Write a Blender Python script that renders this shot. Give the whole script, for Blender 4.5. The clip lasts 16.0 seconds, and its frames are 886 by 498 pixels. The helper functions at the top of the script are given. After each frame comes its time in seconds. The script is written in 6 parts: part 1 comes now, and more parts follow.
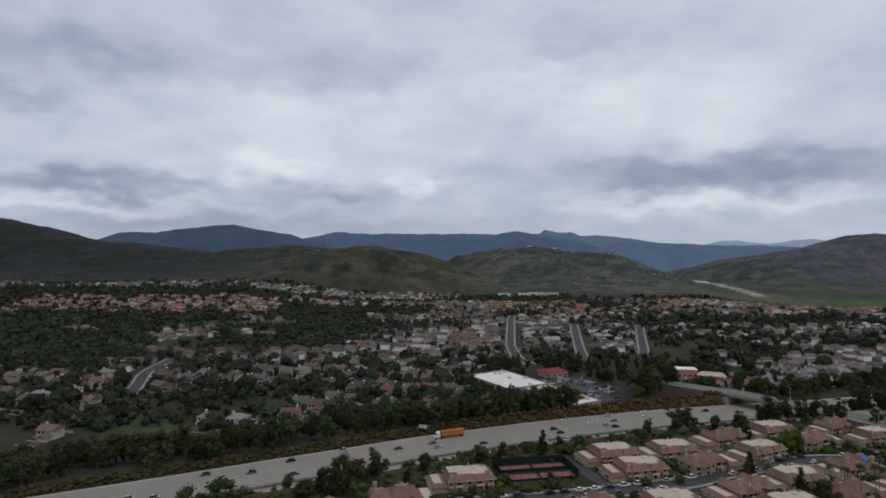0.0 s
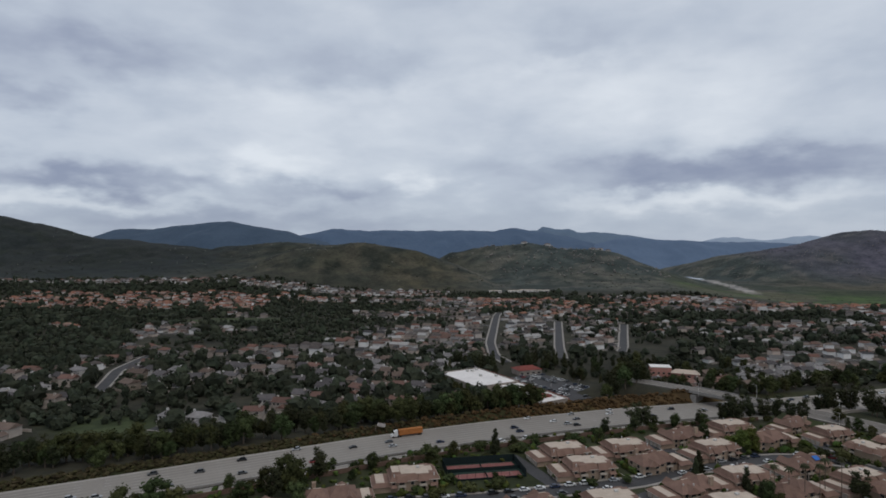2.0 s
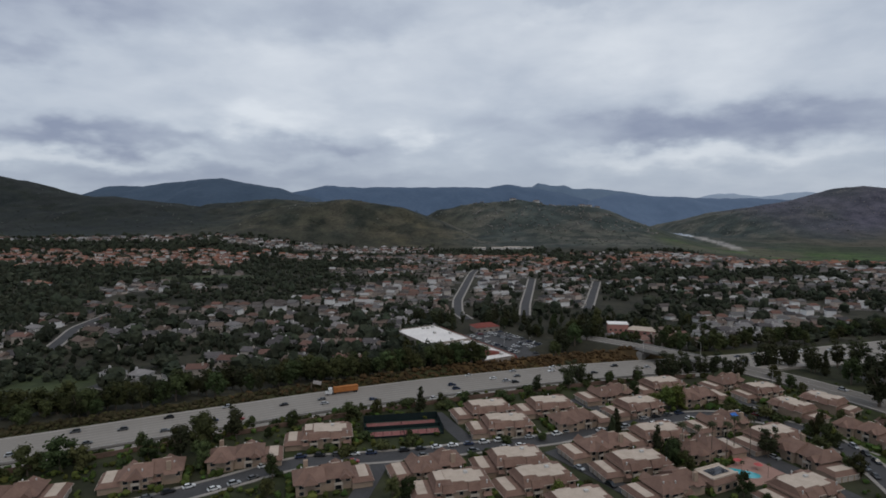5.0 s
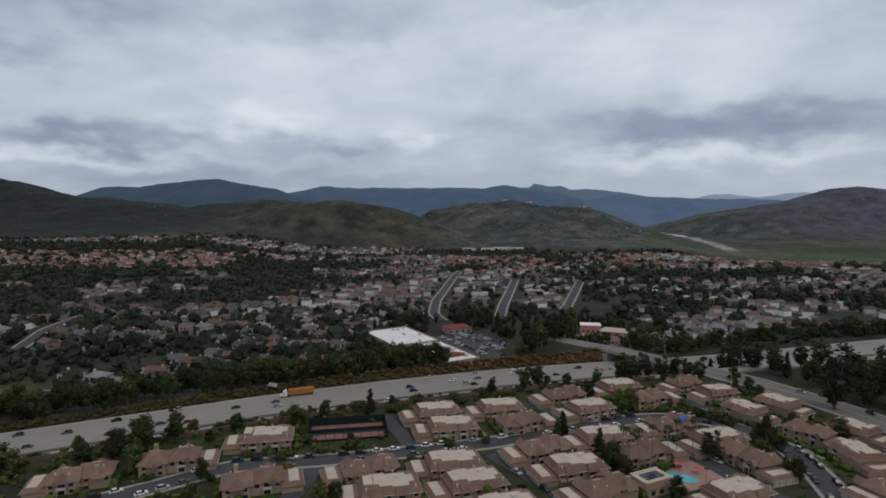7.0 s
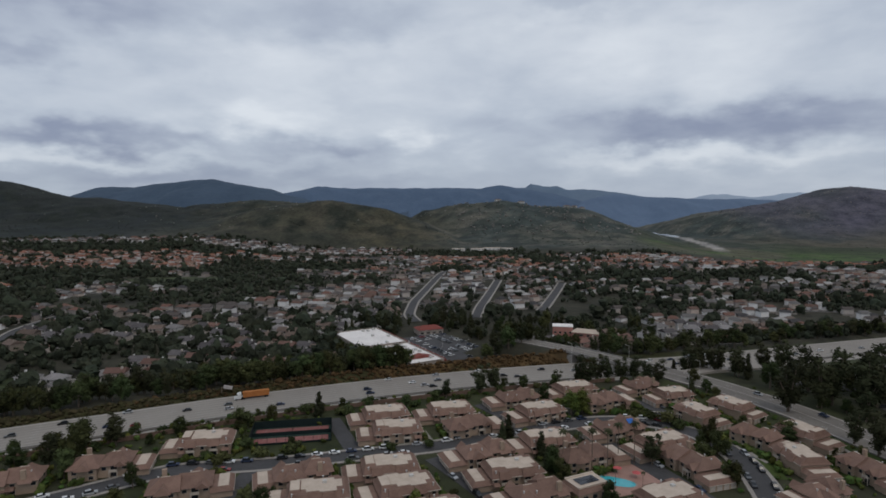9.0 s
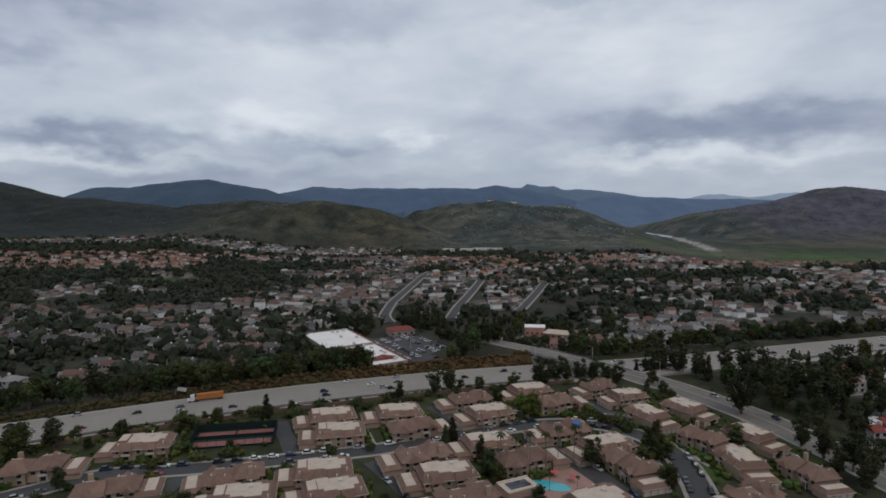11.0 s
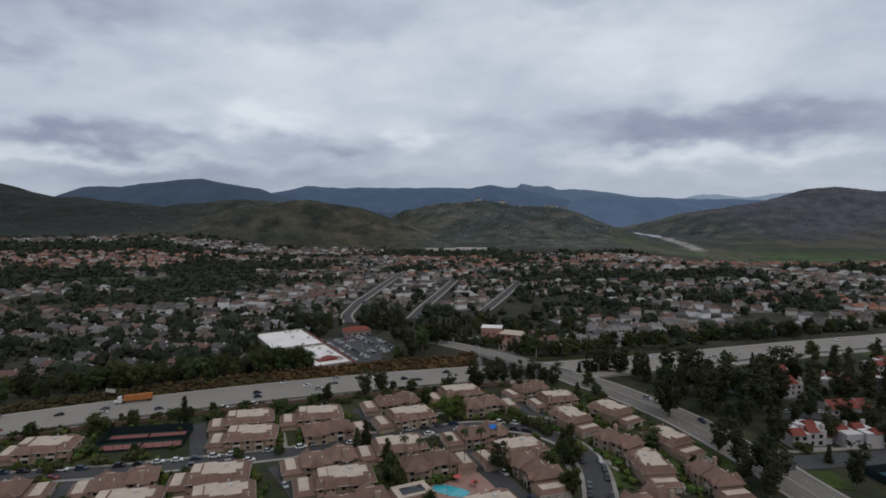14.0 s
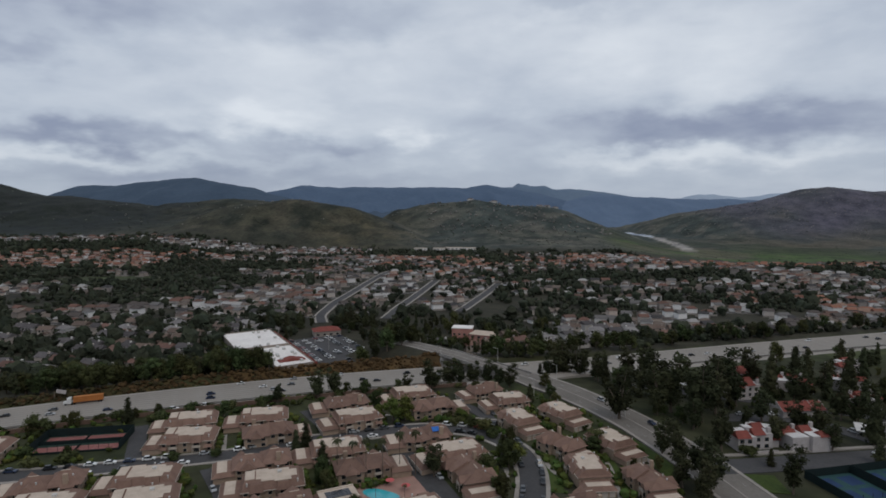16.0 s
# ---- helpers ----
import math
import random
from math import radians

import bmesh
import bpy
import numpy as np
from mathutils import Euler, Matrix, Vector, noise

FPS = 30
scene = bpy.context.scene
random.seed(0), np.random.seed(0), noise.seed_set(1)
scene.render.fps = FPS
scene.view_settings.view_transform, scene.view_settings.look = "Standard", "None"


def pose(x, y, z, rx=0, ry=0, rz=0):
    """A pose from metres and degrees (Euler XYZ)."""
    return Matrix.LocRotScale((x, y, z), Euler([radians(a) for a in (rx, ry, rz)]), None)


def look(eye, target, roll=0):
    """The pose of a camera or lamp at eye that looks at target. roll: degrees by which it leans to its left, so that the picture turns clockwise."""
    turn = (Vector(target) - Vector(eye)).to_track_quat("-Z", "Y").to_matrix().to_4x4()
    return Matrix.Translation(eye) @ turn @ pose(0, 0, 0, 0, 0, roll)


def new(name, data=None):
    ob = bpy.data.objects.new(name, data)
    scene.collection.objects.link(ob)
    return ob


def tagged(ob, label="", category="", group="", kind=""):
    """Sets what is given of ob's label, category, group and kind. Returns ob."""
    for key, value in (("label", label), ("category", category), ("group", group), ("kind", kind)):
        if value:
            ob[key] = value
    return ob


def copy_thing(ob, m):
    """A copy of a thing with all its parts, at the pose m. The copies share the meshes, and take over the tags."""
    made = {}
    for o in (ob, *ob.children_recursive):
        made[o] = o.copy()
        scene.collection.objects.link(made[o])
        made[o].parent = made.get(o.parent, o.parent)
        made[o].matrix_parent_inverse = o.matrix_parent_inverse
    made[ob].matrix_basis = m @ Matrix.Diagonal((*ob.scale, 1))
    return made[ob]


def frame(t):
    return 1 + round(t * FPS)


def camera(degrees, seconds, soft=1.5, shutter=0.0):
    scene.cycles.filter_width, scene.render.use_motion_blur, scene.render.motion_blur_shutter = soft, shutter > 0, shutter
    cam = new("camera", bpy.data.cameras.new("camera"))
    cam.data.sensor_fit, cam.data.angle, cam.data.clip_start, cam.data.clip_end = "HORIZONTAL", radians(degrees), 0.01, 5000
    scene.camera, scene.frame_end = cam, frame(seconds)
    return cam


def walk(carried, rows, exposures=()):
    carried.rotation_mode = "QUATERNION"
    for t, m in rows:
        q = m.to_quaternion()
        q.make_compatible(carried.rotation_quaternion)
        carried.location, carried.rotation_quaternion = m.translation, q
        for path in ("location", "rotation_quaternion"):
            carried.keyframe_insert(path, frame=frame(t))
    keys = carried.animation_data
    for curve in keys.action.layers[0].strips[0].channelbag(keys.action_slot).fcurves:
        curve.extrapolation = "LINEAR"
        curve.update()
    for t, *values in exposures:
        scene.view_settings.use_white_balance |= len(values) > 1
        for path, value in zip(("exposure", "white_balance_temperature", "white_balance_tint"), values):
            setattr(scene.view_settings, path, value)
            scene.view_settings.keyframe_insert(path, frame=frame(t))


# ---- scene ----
cam = camera(74.1, 16.0, soft=1.7)
METRES, EYE, TILT, LEAN, TURN = 197.0, 100.0, 0.0, 0.0, 0.0
ROWS = [
    (0.0, 0.0, 0.0, 0.0, 0.0, 0.0, -0.0),
    (0.5, 0.0309, 0.003, 0.0008, 0.03, 0.04, 0.02),
    (1.0, 0.0618, 0.0068, 0.0011, 0.07, 0.09, 0.01),
    (1.5, 0.093, 0.0098, 0.0005, 0.09, 0.17, 0.01),
    (2.0, 0.1243, 0.0152, 0.0017, 0.08, -0.32, 0.02),
    (2.5, 0.1552, 0.0247, 0.0012, 0.01, -2.7, 0.05),
    (3.0, 0.1842, 0.0324, 0.0022, -0.02, -4.55, 0.06),
    (3.5, 0.2175, 0.0363, 0.0025, -0.01, -4.65, 0.08),
    (4.0, 0.2488, 0.0397, 0.0025, -0.01, -4.61, 0.1),
    (6.5, 0.4047, 0.059, 0.0014, -0.02, -4.48, 0.1),
    (7.0, 0.4357, 0.0626, 0.0015, -0.03, -4.47, 0.12),
    (7.5, 0.4651, 0.0662, 0.0015, -0.05, -4.46, 0.14),
    (8.0, 0.4982, 0.0704, 0.0018, -0.06, -4.45, 0.13),
    (8.5, 0.5291, 0.0744, 0.0021, -0.09, -4.45, 0.14),
    (9.0, 0.5583, 0.078, 0.0023, -0.11, -4.45, 0.14),
    (11.5, 0.7139, 0.0974, 0.0023, -0.15, -4.44, 0.18),
    (12.0, 0.7445, 0.1012, 0.0022, -0.18, -4.45, 0.16),
    (12.5, 0.7753, 0.1052, 0.0015, -0.2, -4.45, 0.15),
    (13.0, 0.806, 0.109, 0.0009, -0.21, -4.44, 0.13),
    (13.5, 0.8364, 0.1133, 0.0003, -0.25, -4.46, 0.09),
    (14.0, 0.8671, 0.1175, -0.0002, -0.26, -4.47, 0.08),
    (14.5, 0.8977, 0.1218, -0.0007, -0.29, -4.47, 0.04),
    (15.0, 0.9283, 0.1262, -0.0011, -0.31, -4.49, 0.02),
    (15.5, 0.9593, 0.1306, -0.0011, -0.33, -4.5, 0.0),
    (16.0, 0.9899, 0.1351, -0.0015, -0.35, -4.5, -0.02),
]
walk(cam, [(t, pose(0, 0, EYE, TILT, LEAN, TURN) @ pose(METRES * x, METRES * y, METRES * z, 90 + pitch, roll, yaw)) for t, x, y, z, yaw, pitch, roll in ROWS],
     exposures=((0.0, 0.06), (2.0, 0.06), (3.0, 0.0), (16.0, 0.02)))

# ---- world and sun ----
world = bpy.data.worlds.new("overcast_sky")
scene.world = world
world.use_nodes = True
wn, wl = world.node_tree.nodes, world.node_tree.links
wn.clear()


def wnode(kind, **props):
    n = wn.new(kind)
    for k, v in props.items():
        if k == "operation":
            n.operation = v
        elif k == "blend":
            n.data_type, n.blend_type = "RGBA", v
    return n


def wmath(op, a, b=None, c=None):
    n = wnode("ShaderNodeMath", operation=op)
    for i, v in enumerate((a, b, c)):
        if v is None:
            continue
        if isinstance(v, (int, float)):
            n.inputs[i].default_value = v
        else:
            wl.new(v, n.inputs[i])
    return n.outputs[0]


tc = wn.new("ShaderNodeTexCoord")
sep = wn.new("ShaderNodeSeparateXYZ")
wl.new(tc.outputs["Generated"], sep.inputs[0])
sx, sy, sz = sep.outputs
up = wmath("MAXIMUM", sz, 0.0)
# the cloud deck: a flat layer met by the view ray, thickened near the horizon
den = wmath("ADD", up, 0.20)
cu, cv = wmath("DIVIDE", sx, den), wmath("DIVIDE", sy, den)
comb = wn.new("ShaderNodeCombineXYZ")
wl.new(cu, comb.inputs[0])
wl.new(cv, comb.inputs[1])


def wnoise(scale, detail, rough, offset, distort=0.0, src=None):
    mp = wn.new("ShaderNodeMapping")
    mp.inputs["Location"].default_value = offset
    wl.new((src or comb).outputs[0], mp.inputs[0])
    n = wn.new("ShaderNodeTexNoise")
    n.inputs["Scale"].default_value, n.inputs["Detail"].default_value = scale, detail
    n.inputs["Roughness"].default_value, n.inputs["Distortion"].default_value = rough, distort
    wl.new(mp.outputs[0], n.inputs["Vector"])
    return n.outputs["Fac"]


def puff(az, el, wa, we, gain):
    """One soft bank of cloud at a bearing and elevation, in degrees."""
    a = wmath("DIVIDE", wmath("SUBTRACT", bear, az), wa)
    e = wmath("DIVIDE", wmath("SUBTRACT", elev, el), we)
    q = wmath("ADD", wmath("MULTIPLY", a, a), wmath("MULTIPLY", e, e))
    return wmath("MULTIPLY", wmath("POWER", 2.718, wmath("MULTIPLY", q, -1.0)), gain)


bear0 = wmath("MULTIPLY", wmath("ARCTAN2", sx, sy), 57.2958)
elev0 = wmath("MULTIPLY", wmath("ARCSINE", sz), 57.2958)
round_dir = wn.new("ShaderNodeCombineXYZ")
wl.new(wmath("MULTIPLY", bear0, 0.1), round_dir.inputs[0])
wl.new(wmath("MULTIPLY", elev0, 0.21), round_dir.inputs[1])
warp = wnoise(1.7, 4, 0.5, (3.1, 7.7, 0), src=round_dir)
warp2 = wnoise(1.9, 4, 0.52, (13.1, -4.7, 0), src=round_dir)
bear = wmath("ADD", bear0, wmath("MULTIPLY", wmath("SUBTRACT", warp, 0.5), 15.0))
elev = wmath("ADD", elev0, wmath("MULTIPLY", wmath("SUBTRACT", warp2, 0.5), 5.5))
billow = wnoise(1.1, 4, 0.5, (1.7, 0.6, 0), 0.3, src=round_dir)
big = wnoise(0.9, 5, 0.5, (0.4, 1.3, 0), 0.2)
fine = wnoise(3.2, 6, 0.55, (5.2, 2.1, 0), 0.3)
tone = wmath("ADD", wmath("MULTIPLY", wmath("SUBTRACT", big, 0.5), 0.6), wmath("MULTIPLY", wmath("SUBTRACT", fine, 0.5), 0.3))
tone = wmath("ADD", wmath("ADD", tone, wmath("MULTIPLY", wmath("SUBTRACT", billow, 0.5), 0.5)), 0.61)
BANKS = ((-32, 16.1, 9, 2.2, -0.35), (-36, 11.9, 5, 1.3, -0.32), (-32, 5.7, 11, 1.2, -0.48), (-31, 3.8, 9, 0.7, 0.26), (-16.8, 7.4, 5.5, 1.5, 0.27), (-2, 6.1, 2.5, 1.1, 0.28),
         (-11, 4.9, 8, 0.8, -0.26), (-15, 12, 10, 3.0, 0.18), (-9, 16.6, 8, 1.8, -0.20), (-22, 2.2, 24, 1.3, -0.34), (26.4, 6.9, 16, 1.5, -0.46), (20, 5.6, 9, 0.7, -0.20),
         (24, 3.9, 14, 0.8, 0.26), (7, 4.0, 5, 1.1, -0.14), (15, 14, 16, 3.5, 0.22), (11, 18.5, 6, 1.5, -0.15), (38, 14, 6, 3, -0.12))
for row in BANKS:
    tone = wmath("ADD", tone, wmath("MULTIPLY", puff(*row), 1.3))
ramp = wn.new("ShaderNodeValToRGB")
ramp.color_ramp.elements[0].position, ramp.color_ramp.elements[0].color = 0.0, (0.25, 0.288, 0.40, 1)
ramp.color_ramp.elements[1].position, ramp.color_ramp.elements[1].color = 1.0, (0.71, 0.755, 0.815, 1)
mid = ramp.color_ramp.elements.new(0.55)
mid.color = (0.475, 0.53, 0.62, 1)
wl.new(tone, ramp.inputs[0])
# the air thickens to a pale blue towards the horizon
low = wmath("DIVIDE", elev, 3.6)
low = wmath("MULTIPLY", wmath("POWER", 2.718, wmath("MULTIPLY", wmath("MULTIPLY", low, low), -1.0)), 0.5)
air = wn.new("ShaderNodeMix")
air.data_type = "RGBA"
air.inputs[7].default_value = (0.315, 0.375, 0.475, 1)
wl.new(low, air.inputs["Factor"])
wl.new(ramp.outputs[0], air.inputs[6])
sky = wn.new("ShaderNodeTexSky")
sky.sky_type, sky.sun_disc = "NISHITA", False
sky.sun_elevation, sky.sun_rotation = radians(52), radians(150)
blue = wn.new("ShaderNodeVectorMath")
blue.operation = "SCALE"
blue.inputs["Scale"].default_value = 0.10
wl.new(sky.outputs[0], blue.inputs[0])
mix = wn.new("ShaderNodeMix")
mix.data_type = "RGBA"
mix.inputs["Factor"].default_value = 0.94
wl.new(blue.outputs[0], mix.inputs[6])
wl.new(air.outputs[2], mix.inputs[7])
bg = wn.new("ShaderNodeBackground")
bg.inputs["Strength"].default_value = 1.0
wl.new(mix.outputs[2], bg.inputs["Color"])
out = wn.new("ShaderNodeOutputWorld")
wl.new(bg.outputs[0], out.inputs[0])

sun = new("sun", bpy.data.lights.new("sun", "SUN"))
sun.data.energy, sun.data.angle, sun.data.color = 0.65, radians(22), (1.0, 0.91, 0.80)
sun.matrix_world = look((0, 0, 0), (-0.35, 0.5, -0.9))


# ---- materials ----
def material(name, colour, colour2=None, rough=0.85, scale=1.0, bump=0.0, metal=0.0, spread=0.0, island=False, spec=0.15, detail_scale=8.0, hue=0.0):
    """A surface with coarse stains and fine grain; spread: lightness varied from piece to piece."""
    m = bpy.data.materials.new(name)
    m.use_nodes = True
    n, l = m.node_tree.nodes, m.node_tree.links
    b = n["Principled BSDF"]
    b.inputs["Roughness"].default_value, b.inputs["Metallic"].default_value = rough, metal
    b.inputs["Specular IOR Level"].default_value = spec
    colour2 = colour2 or tuple(c * 0.72 for c in colour)
    geo = n.new("ShaderNodeNewGeometry")
    t1, t2 = n.new("ShaderNodeTexNoise"), n.new("ShaderNodeTexNoise")
    for t, s, d in ((t1, scale, 3), (t2, scale * detail_scale, 4)):
        t.inputs["Scale"].default_value, t.inputs["Detail"].default_value = s, d
        l.new(geo.outputs["Position"], t.inputs["Vector"])
    add = n.new("ShaderNodeMath")
    add.operation = "MULTIPLY_ADD"
    add.inputs[1].default_value = 0.55
    l.new(t1.outputs["Fac"], add.inputs[0])
    sc = n.new("ShaderNodeMath")
    sc.operation = "MULTIPLY"
    sc.inputs[1].default_value = 0.45
    l.new(t2.outputs["Fac"], sc.inputs[0])
    l.new(sc.outputs[0], add.inputs[2])
    r = n.new("ShaderNodeValToRGB")
    r.color_ramp.elements[0].position, r.color_ramp.elements[0].color = 0.36, (*colour2, 1)
    r.color_ramp.elements[1].position, r.color_ramp.elements[1].color = 0.64, (*colour, 1)
    l.new(add.outputs[0], r.inputs[0])
    last = r.outputs[0]
    if spread or hue:
        if island:
            rnd = geo.outputs["Random Per Island"]
        else:
            rnd = n.new("ShaderNodeObjectInfo").outputs["Random"]
        mr = n.new("ShaderNodeMapRange")
        mr.inputs[3].default_value, mr.inputs[4].default_value = 1 - spread, 1 + spread
        l.new(rnd, mr.inputs[0])
        hs = n.new("ShaderNodeHueSaturation")
        l.new(mr.outputs[0], hs.inputs["Value"])
        l.new(last, hs.inputs["Color"])
        if hue:
            wob = n.new("ShaderNodeMath")
            wob.operation = "MULTIPLY"
            wob.inputs[1].default_value = 7.31
            l.new(rnd, wob.inputs[0])
            fr = n.new("ShaderNodeMath")
            fr.operation = "FRACT"
            l.new(wob.outputs[0], fr.inputs[0])
            mh = n.new("ShaderNodeMapRange")
            mh.inputs[3].default_value, mh.inputs[4].default_value = 0.5 - hue, 0.5 + hue
            l.new(fr.outputs[0], mh.inputs[0])
            l.new(mh.outputs[0], hs.inputs["Hue"])
        last = hs.outputs[0]
    l.new(last, b.inputs["Base Color"])
    if bump:
        bp = n.new("ShaderNodeBump")
        bp.inputs["Strength"].default_value, bp.inputs["Distance"].default_value = bump, 0.1
        l.new(t2.outputs["Fac"], bp.inputs["Height"])
        l.new(bp.outputs[0], b.inputs["Normal"])
    return m


def palette(name, colours, rough=0.85, scale=0.4):
    """One of several colours for each loose piece of a mesh."""
    m = material(name, (0.5, 0.5, 0.5), rough=rough, scale=scale)
    n, l = m.node_tree.nodes, m.node_tree.links
    geo = next(x for x in n if x.bl_idname == "ShaderNodeNewGeometry")
    r = n.new("ShaderNodeValToRGB")
    r.color_ramp.interpolation = "CONSTANT"
    for i, c in enumerate(colours):
        e = r.color_ramp.elements[i] if i < 2 else r.color_ramp.elements.new(i / len(colours))
        e.position, e.color = i / len(colours), (*c, 1)
    l.new(geo.outputs["Random Per Island"], r.inputs[0])
    b = n["Principled BSDF"]
    src = b.inputs["Base Color"].links[0].from_socket
    mx = n.new("ShaderNodeMix")
    mx.data_type, mx.blend_type = "RGBA", "MULTIPLY"
    mx.inputs["Factor"].default_value = 1.0
    sc2 = n.new("ShaderNodeMix")
    sc2.data_type, sc2.blend_type = "RGBA", "ADD"
    sc2.inputs["Factor"].default_value = 1.0
    sc2.inputs[7].default_value = (0.5, 0.5, 0.5, 1)
    l.new(src, sc2.inputs[6])
    l.new(r.outputs[0], mx.inputs[6])
    l.new(sc2.outputs[2], mx.inputs[7])
    l.new(mx.outputs[2], b.inputs["Base Color"])
    return m


M_ROOF = material("brown_roof_tile", (0.205, 0.128, 0.098), (0.145, 0.088, 0.068), 0.8, 0.35, 0.4, spread=0.12)
M_DECK = material("cream_flat_roofing", (0.52, 0.43, 0.35), (0.41, 0.335, 0.27), 0.9, 0.3)
M_STUCCO = material("tan_stucco", (0.36, 0.27, 0.20), (0.285, 0.21, 0.155), 0.9, 0.3, spread=0.08)
M_GARAGE = material("pale_garage_door", (0.50, 0.44, 0.38), None, 0.6, 0.6)
M_TRIM = material("cream_fascia", (0.50, 0.43, 0.36), None, 0.7, 0.6)
M_GLASS = material("dark_window_glass", (0.02, 0.025, 0.03), None, 0.08, 1.0, spec=0.5)
M_CHIM = material("pale_vent_metal", (0.55, 0.53, 0.50), None, 0.5, 1.0)
M_ASPHALT = material("asphalt", (0.075, 0.073, 0.074), (0.055, 0.054, 0.055), 0.9, 0.12)
M_CONCRETE = material("freeway_concrete", (0.29, 0.265, 0.235), (0.24, 0.215, 0.19), 0.9, 0.05, detail_scale=20)
M_BRIDGE = material("bridge_concrete", (0.30, 0.28, 0.26), (0.22, 0.205, 0.19), 0.9, 0.1)
M_WALK = material("pavement_concrete", (0.32, 0.29, 0.26), None, 0.9, 0.2)
M_PAINT = material("white_road_paint", (0.42, 0.41, 0.385), None, 0.7, 1.0)
M_LAWN = material("lawn", (0.060, 0.085, 0.022), (0.035, 0.05, 0.014), 0.95, 0.1)
M_LEAF = material("leaf_green", (0.062, 0.072, 0.027), (0.032, 0.037, 0.017), 0.8, 0.5, spread=0.45, hue=0.045, spec=0.05)
M_LEAF_BRIGHT = material("fresh_leaf_green", (0.110, 0.130, 0.032), (0.060, 0.074, 0.022), 0.8, 0.5, spread=0.2, hue=0.02, spec=0.05)
M_LEAF_DARK = material("eucalyptus_leaf", (0.050, 0.054, 0.027), (0.027, 0.030, 0.016), 0.8, 0.5, spread=0.35, hue=0.03, spec=0.05)
# town foliage: dark green with a little bluish haze mixed into the colour
M_LEAF_FAR = material("hazed_town_leaf", (0.043, 0.049, 0.031), (0.022, 0.026, 0.019), 0.85, 0.12, spread=0.45, hue=0.03, island=True, spec=0.05)
M_BARK = material("bark", (0.14, 0.11, 0.085), None, 0.95, 2.0)
M_WHITE = material("white_roofing", (0.78, 0.74, 0.70), (0.62, 0.58, 0.55), 0.8, 0.06)
M_COURT_RED = material("red_court_surface", (0.26, 0.105, 0.095), None, 0.85, 0.3)
M_COURT_GREEN = material("green_court_surface", (0.022, 0.042, 0.034), None, 0.85, 0.3)
M_FENCE = material("dark_fence_screen", (0.012, 0.022, 0.022), None, 0.8, 0.5)
M_ORANGE = material("orange_paint", (0.44, 0.17, 0.055), None, 0.5, 0.3)
M_TYRE = material("rubber", (0.02, 0.02, 0.02), None, 0.9, 2.0)
M_CAR = [material("car_paint_" + n, c, None, 0.3, 0.5, spec=0.5) for n, c in
         (("white", (0.75, 0.75, 0.74)), ("black", (0.02, 0.02, 0.022)), ("silver", (0.4, 0.41, 0.42)), ("grey", (0.10, 0.105, 0.11)), ("red", (0.25, 0.03, 0.03)), ("blue", (0.03, 0.045, 0.09)))]
M_TOWN_ROOF = palette("town_roofs", ((0.088, 0.074, 0.067), (0.135, 0.127, 0.122), (0.125, 0.078, 0.062), (0.055, 0.052, 0.052), (0.33, 0.315, 0.30), (0.155, 0.085, 0.066), (0.10, 0.085, 0.078), (0.15, 0.12, 0.10)))
M_TOWN_WALL = palette("town_walls", ((0.48, 0.43, 0.39), (0.66, 0.64, 0.62), (0.30, 0.25, 0.22), (0.78, 0.76, 0.74), (0.52, 0.43, 0.37), (0.30, 0.27, 0.25)))
M_ORANGE_ROOF = palette("clay_roofs", ((0.21, 0.095, 0.066), (0.25, 0.12, 0.08), (0.16, 0.08, 0.058), (0.25, 0.16, 0.12)))


# ---- shape helpers ----
def rng(seed):
    return random.Random(seed)


def lattice(ix, iy, seed):
    v = np.sin(ix * 127.1 + iy * 311.7 + seed * 74.7) * 43758.5453
    return v - np.floor(v)


def smooth_noise(x, y, size, seed=0):
    x, y = np.asarray(x, float) / size, np.asarray(y, float) / size
    ix, iy = np.floor(x), np.floor(y)
    fx, fy = x - ix, y - iy
    fx, fy = fx * fx * (3 - 2 * fx), fy * fy * (3 - 2 * fy)
    a, b, c, d = lattice(ix, iy, seed), lattice(ix + 1, iy, seed), lattice(ix, iy + 1, seed), lattice(ix + 1, iy + 1, seed)
    return (a * (1 - fx) + b * fx) * (1 - fy) + (c * (1 - fx) + d * fx) * fy - 0.5


def fbm(x, y, size, octaves=4, seed=0):
    return sum(smooth_noise(x, y, size / 2 ** i, seed + i) / 2 ** i for i in range(octaves))


def step(a, b, v):
    u = np.clip((np.asarray(v, float) - a) / (b - a), 0, 1)
    return u * u * (3 - 2 * u)


def mesh_object(name, bm, mats, parent=None, label=""):
    me = bpy.data.meshes.new(name)
    bm.to_mesh(me)
    bm.free()
    for m in (mats if isinstance(mats, (list, tuple)) else [mats]):
        me.materials.append(m)
    ob = new(name, me)
    if parent:
        ob.parent = parent
    if label:
        ob["label"] = label
    return ob


part = mesh_object


def raw_object(name, verts, faces, mats, parent=None, slots=None, smooth=False):
    me = bpy.data.meshes.new(name)
    me.from_pydata(verts, [], faces)
    for m in (mats if isinstance(mats, (list, tuple)) else [mats]):
        me.materials.append(m)
    if slots:
        me.polygons.foreach_set("material_index", slots)
    if smooth:
        me.polygons.foreach_set("use_smooth", [True] * len(faces))
    ob = new(name, me)
    ob.parent = parent
    return ob


def quad(bm, pts, mat=0):
    f = bm.faces.new([bm.verts.new(p) for p in pts])
    f.material_index = mat
    return f


